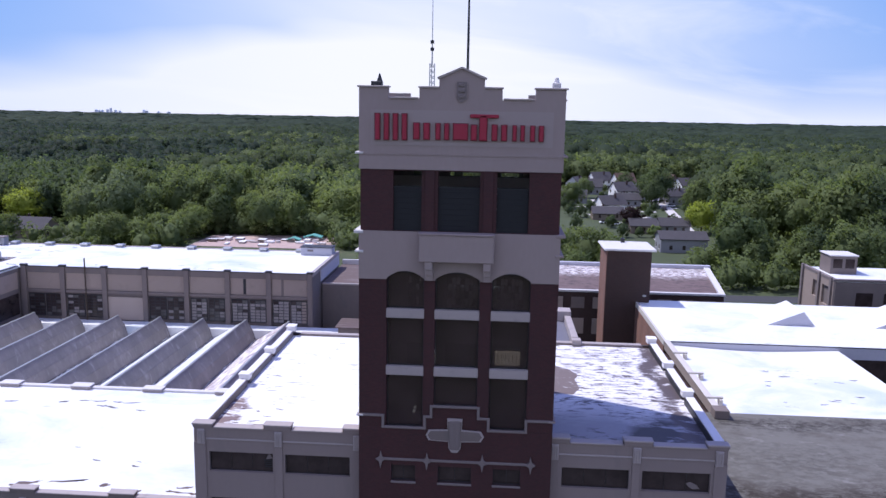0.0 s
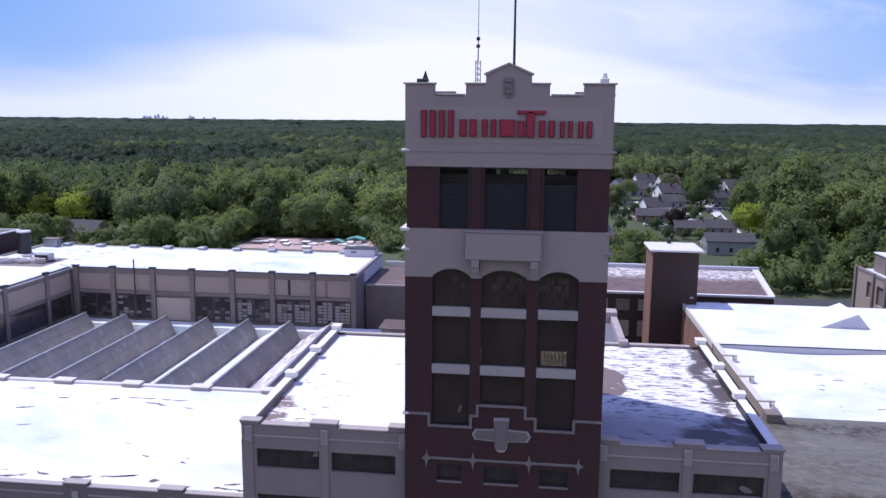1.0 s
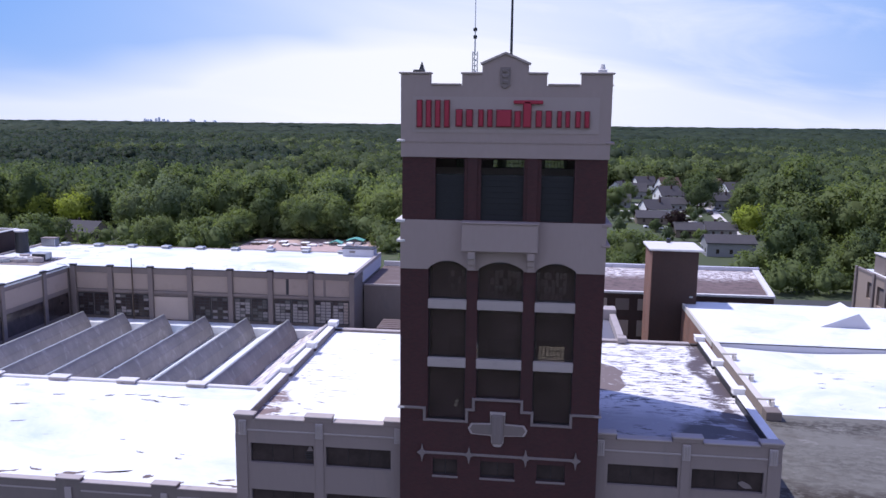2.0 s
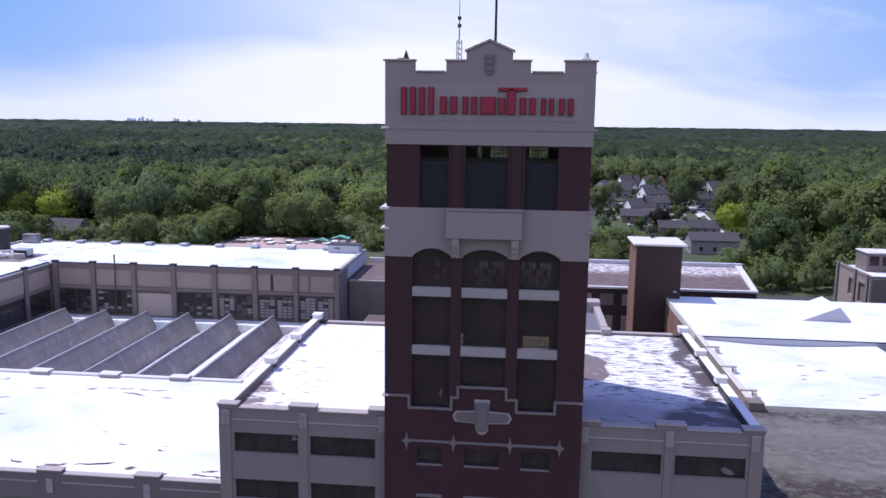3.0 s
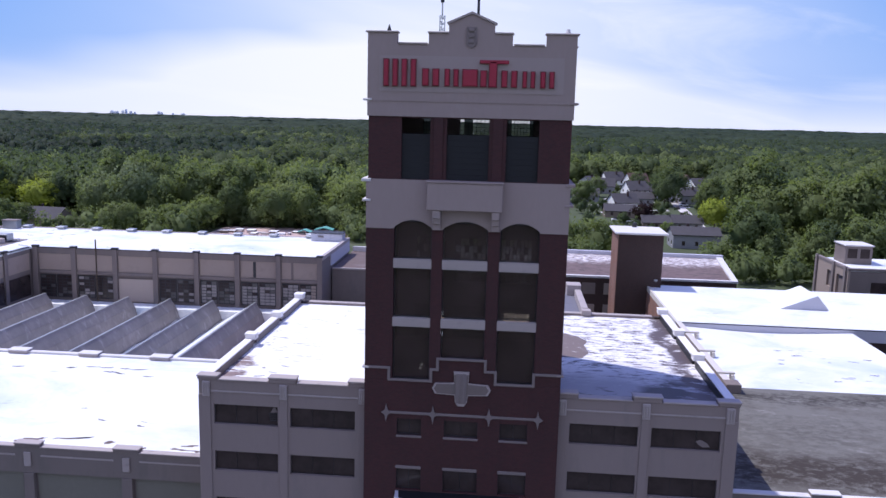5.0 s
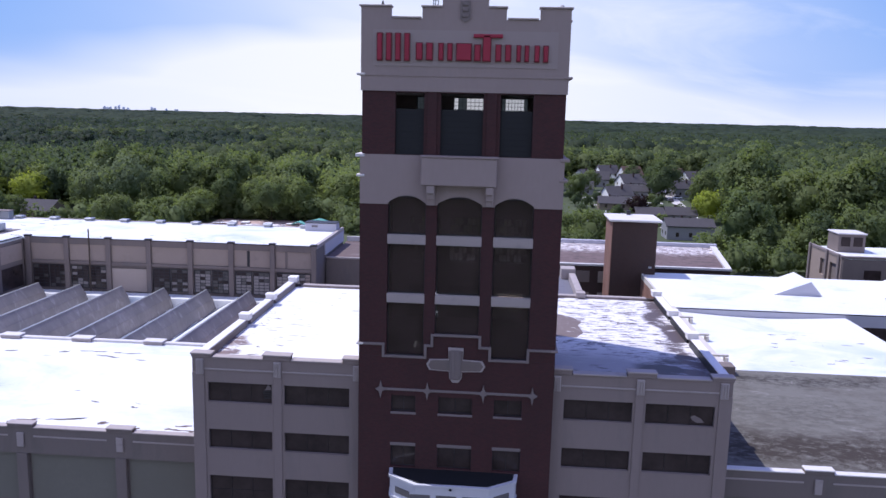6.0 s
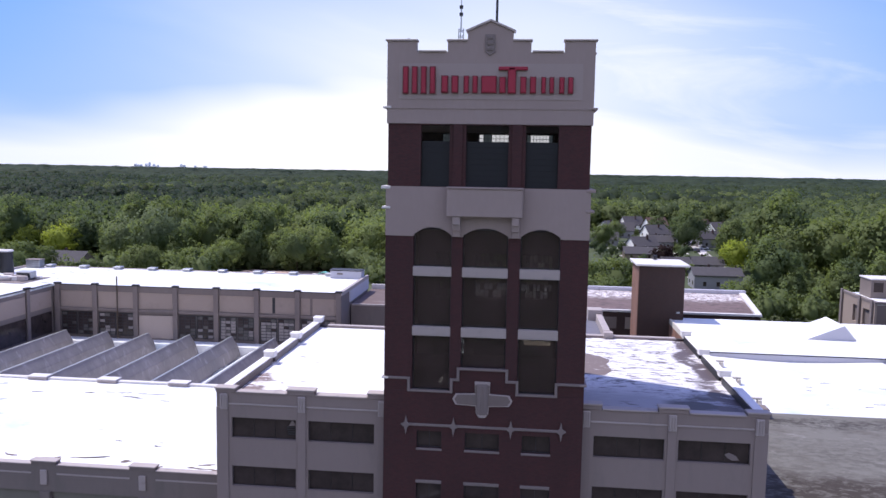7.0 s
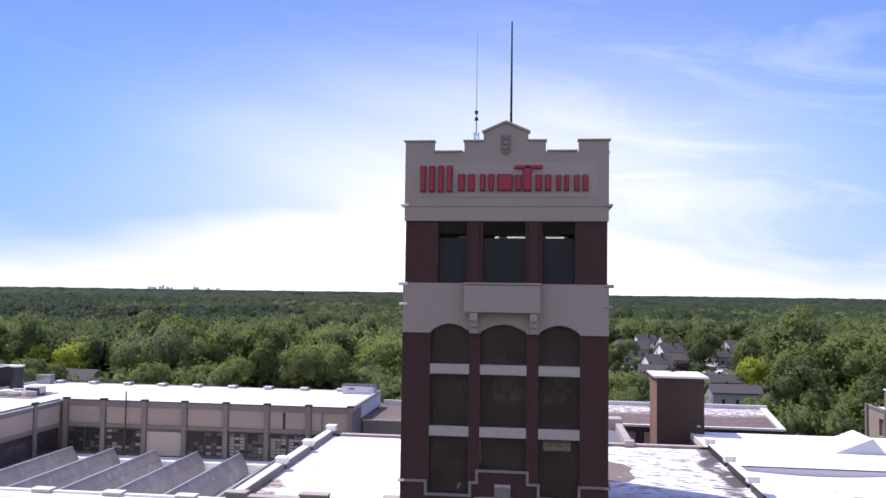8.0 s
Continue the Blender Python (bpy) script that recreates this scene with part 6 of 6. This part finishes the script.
def thicket(name, label, mat, seed, places, sizes, lumps, cards, card, low):
    """Many crowns joined into one, as of a wood in which nobody could count them."""
    rs = np.random.RandomState(seed)
    protos = []
    for k in range(5):
        me = crown_mesh("crown_shape", rs, 16, 7.8, lumps, cards, card, mat, ("round", "tall", "round", "willow", "round")[k])
        v = np.empty(len(me.vertices) * 3)
        me.vertices.foreach_get("co", v)
        w = v.reshape(-1, 3)
        n = outward(w, np.array([0, 0, 6.0])) + rs.normal(size=w.shape) * 0.22
        protos.append((w - np.array([0, 0, low]), [tuple(p.vertices) for p in me.polygons], n))
        bpy.data.meshes.remove(me)
    verts, faces, soft, base = [], [], [], 0
    for x, y in places:
        v, f, n = protos[rs.randint(5)]
        a, s = rs.uniform(0, 6.28), rs.uniform(*sizes)
        rot = np.array([[math.cos(a), -math.sin(a), 0], [math.sin(a), math.cos(a), 0], [0, 0, 1]])
        verts.append((v @ rot.T) * s + np.array([x, y, 0]))
        soft.append(n @ rot.T)
        faces += [tuple(i + base for i in p) for p in f]
        base += len(v)
    me = bpy.data.meshes.new(name)
    me.from_pydata(np.concatenate(verts).tolist(), [], faces)
    me.materials.append(mat)
    rounded(me, np.concatenate(soft))
    tagged(new(name, me), label, "woodland", kind="stuff")


thicket("undergrowth", "green shrubs along the edge of the wood", LEAF_GREEN, 41, spots(-280, -94, 180, 226, 8) + [(-270 + 5.2 * k, 192 + 4 * (k % 4)) for k in range(34) if not 14 < k < 24] + [(-205 + 5.5 * k, 224 + 4 * (k % 3)) for k in range(14) if not 1 < k < 9] + [(-215 + 4.5 * k, 198 + 3 * (k % 2)) for k in range(11)] + spots(-230, -16, 221, 236, 6) + spots(-52, -14, 196, 222, 7) + [(-100 + 3.6 * k, 222 + 1.5 * (k % 3)) for k in range(14)] + spots(-30, 42, 130, 200, 9) + spots(69, 175, 148, 236, 7) + [(58 + 3.5 * k, 172 + 5 * (k % 4)) for k in range(5)] + [(62 + 3.6 * k, 153 + 2.5 * (k % 3)) for k in range(24)] + [(-290 + 5 * k, 196 + 5 * (k % 3)) for k in range(14)], (0.30, 0.75), 10, 380, 0.60, 2.6)
thicket("woodland", "dense mid green wood behind the first trees", LEAF_GREEN, 42, [p for p in spots(-330, -14, 252, 340, 10) if not gloomy(*p) and p[0] < -80 + 0.3 * (p[1] - 250)] + [(2.5 + (0.05 + 0.0085 * k) * 512, 456 + 5 * (k % 3)) for k in range(27)], (0.8, 1.3), 18, 640, 0.62, 1.5)
thicket("woodland", "darker crowns standing between the lighter ones", LEAF_DARK, 43, spots(-300, -14, 250, 336, 24) + [p for p in spots(-330, -14, 250, 340, 10) if gloomy(*p)] + spots(70, 260, 238, 340, 10), (0.85, 1.35), 16, 620, 0.62, 1.0)
thicket("woodland", "lighter crowns standing in the dense wood", LEAF_LIGHT, 44, spots(-300, -80, 262, 336, 26) + spots(-85, -14, 252, 340, 11) + [(2.5 + (0.07 + 0.011 * k) * 522, 470 + 9 * (k % 3)) for k in range(14)] + spots(110, 260, 250, 336, 38), (0.95, 1.2), 16, 620, 0.62, 1.0)


# ---- far woodland, one canopy of many crowns ----
def canopy(name, label, mat, y0, y1, gap, radius, lumps, cards, card, flat, keep, seed, where=None):
    """The roof of a far wood: crowns of a few rounded lumps each, with loose leaf clumps."""
    rs = np.random.RandomState(seed)
    protos = [lumpy(rs, 1 if y0 > 1000 else 2, 0.2) for _ in range(10)]
    verts, tris, soft, base = [], [], [], 0
    y = y0
    while y < y1:
        x = -0.86 * (y + 60)
        while x < 0.64 * (y + 60):
            cx, cy = x + rs.uniform(-0.45, 0.45) * gap, y + rs.uniform(-0.45, 0.45) * gap
            x += gap
            if rs.uniform() > keep or (0.060 < (cx - 2.5) / (cy + 50) < 0.256 and cy < 456) or where and not where(cx, cy):
                continue
            size = radius * rs.uniform(0.7, 1.3)
            top = 17.0 + 5 * noise.noise((cx * 0.006, cy * 0.006, seed)) + rs.uniform(-2.5, 2.5)
            for k in range(lumps):
                v, f = protos[rs.randint(10)]
                r = size if lumps == 1 else size * rs.uniform(0.5, 0.75)
                a = rs.uniform(0, 6.28)
                rot = np.array([[math.cos(a), -math.sin(a), 0], [math.sin(a), math.cos(a), 0], [0, 0, 1]])
                off = np.array([math.cos(a), math.sin(a), 0]) * (0 if lumps == 1 else size * 0.55)
                c = np.array([cx, cy, top - r * flat - (k % 3) * size * 0.25]) + off
                sc = np.array([r, r, r * flat])
                v = v @ rot.T
                verts.append(v * sc * (0.85 if cards else 1.0) + c)
                soft.append(v + np.array([0, 0, 0.7]))
                tris.append(f + base)
                base += len(v)
                if cards:
                    d = rs.normal(size=(cards, 3))
                    d[:, 2] = np.abs(d[:, 2])
                    d[:, 1] -= 0.5
                    d /= np.linalg.norm(d, axis=1)[:, None]
                    q, qf = leaf_cards(rs, d * sc * rs.uniform(0.8, 1.25, size=(cards, 1)) + c, d, card)
                    verts.append(q)
                    soft.append(np.repeat(d, 3, axis=0) + np.array([0, 0, 0.6]) + rs.normal(size=q.shape) * 0.15)
                    tris.append(qf + base)
                    base += len(q)
        y += gap
    me = bpy.data.meshes.new(name)
    me.from_pydata(np.concatenate(verts).tolist(), [], np.concatenate(tris).tolist())
    me.materials.append(mat)
    rounded(me, np.concatenate(soft))
    tagged(new(name, me), label, "woodland", kind="stuff")


def bright(x, y):
    return not gloomy(x, y)


canopy("woodland", "dense green woodland of rounded crowns", LEAF_MID, 340, 620, 12, 7.4, 3, 40, 0.75, 0.85, 1.0, 3, bright)
canopy("woodland", "stands of dark green woodland", LEAF_DEEP, 340, 620, 12, 7.4, 3, 40, 0.75, 0.85, 1.0, 13, gloomy)
canopy("woodland", "lighter crowns scattered over the far woodland", LEAF_SOFT, 345, 900, 28, 7.0, 3, 40, 0.75, 0.9, 0.8, 7, bright)
canopy("woodland", "dense green woodland reaching into the distance", LEAF_FAR, 620, 1250, 16, 9.5, 1, 26, 1.2, 0.8, 1.0, 4, bright)
canopy("woodland", "dark green woodland reaching into the distance", LEAF_DEEP, 620, 1250, 16, 9.5, 1, 26, 1.2, 0.8, 1.0, 14, gloomy)
canopy("woodland", "distant dark green woodland", LEAF_FAR, 1250, 2400, 21, 15, 1, 0, 1.0, 0.42, 1.0, 5)
canopy("woodland", "distant dark green woodland up to the horizon", LEAF_FAR, 2400, 4700, 52, 40, 1, 0, 1.0, 0.12, 1.0, 6)

# the towers of the far city on the horizon
rng = random.Random(8)
for x, w, z in ((-2330, 12, 36), (-2312, 7, 32), (-2295, 7, 33), (-2262, 10, 38), (-2243, 6, 46), (-2215, 10, 35), (-2190, 6, 30), (-2046, 9, 38), (-2030, 14, 33), (-1960, 7, 30), (-1900, 20, 29)):
    t = thing("high_rise", "pale high-rise of the far city on the horizon", "building", "far city", at=(x, 4500, 0))
    one("body", CITY, t, x - w * 0.4, x + w * 0.4, 4490, 4510, 0, z * 0.9)
    one("plant_room", CITY, t, x - w / 5, x + w / 5, 4495, 4505, z * 0.9, z * 0.9 + 2.5)
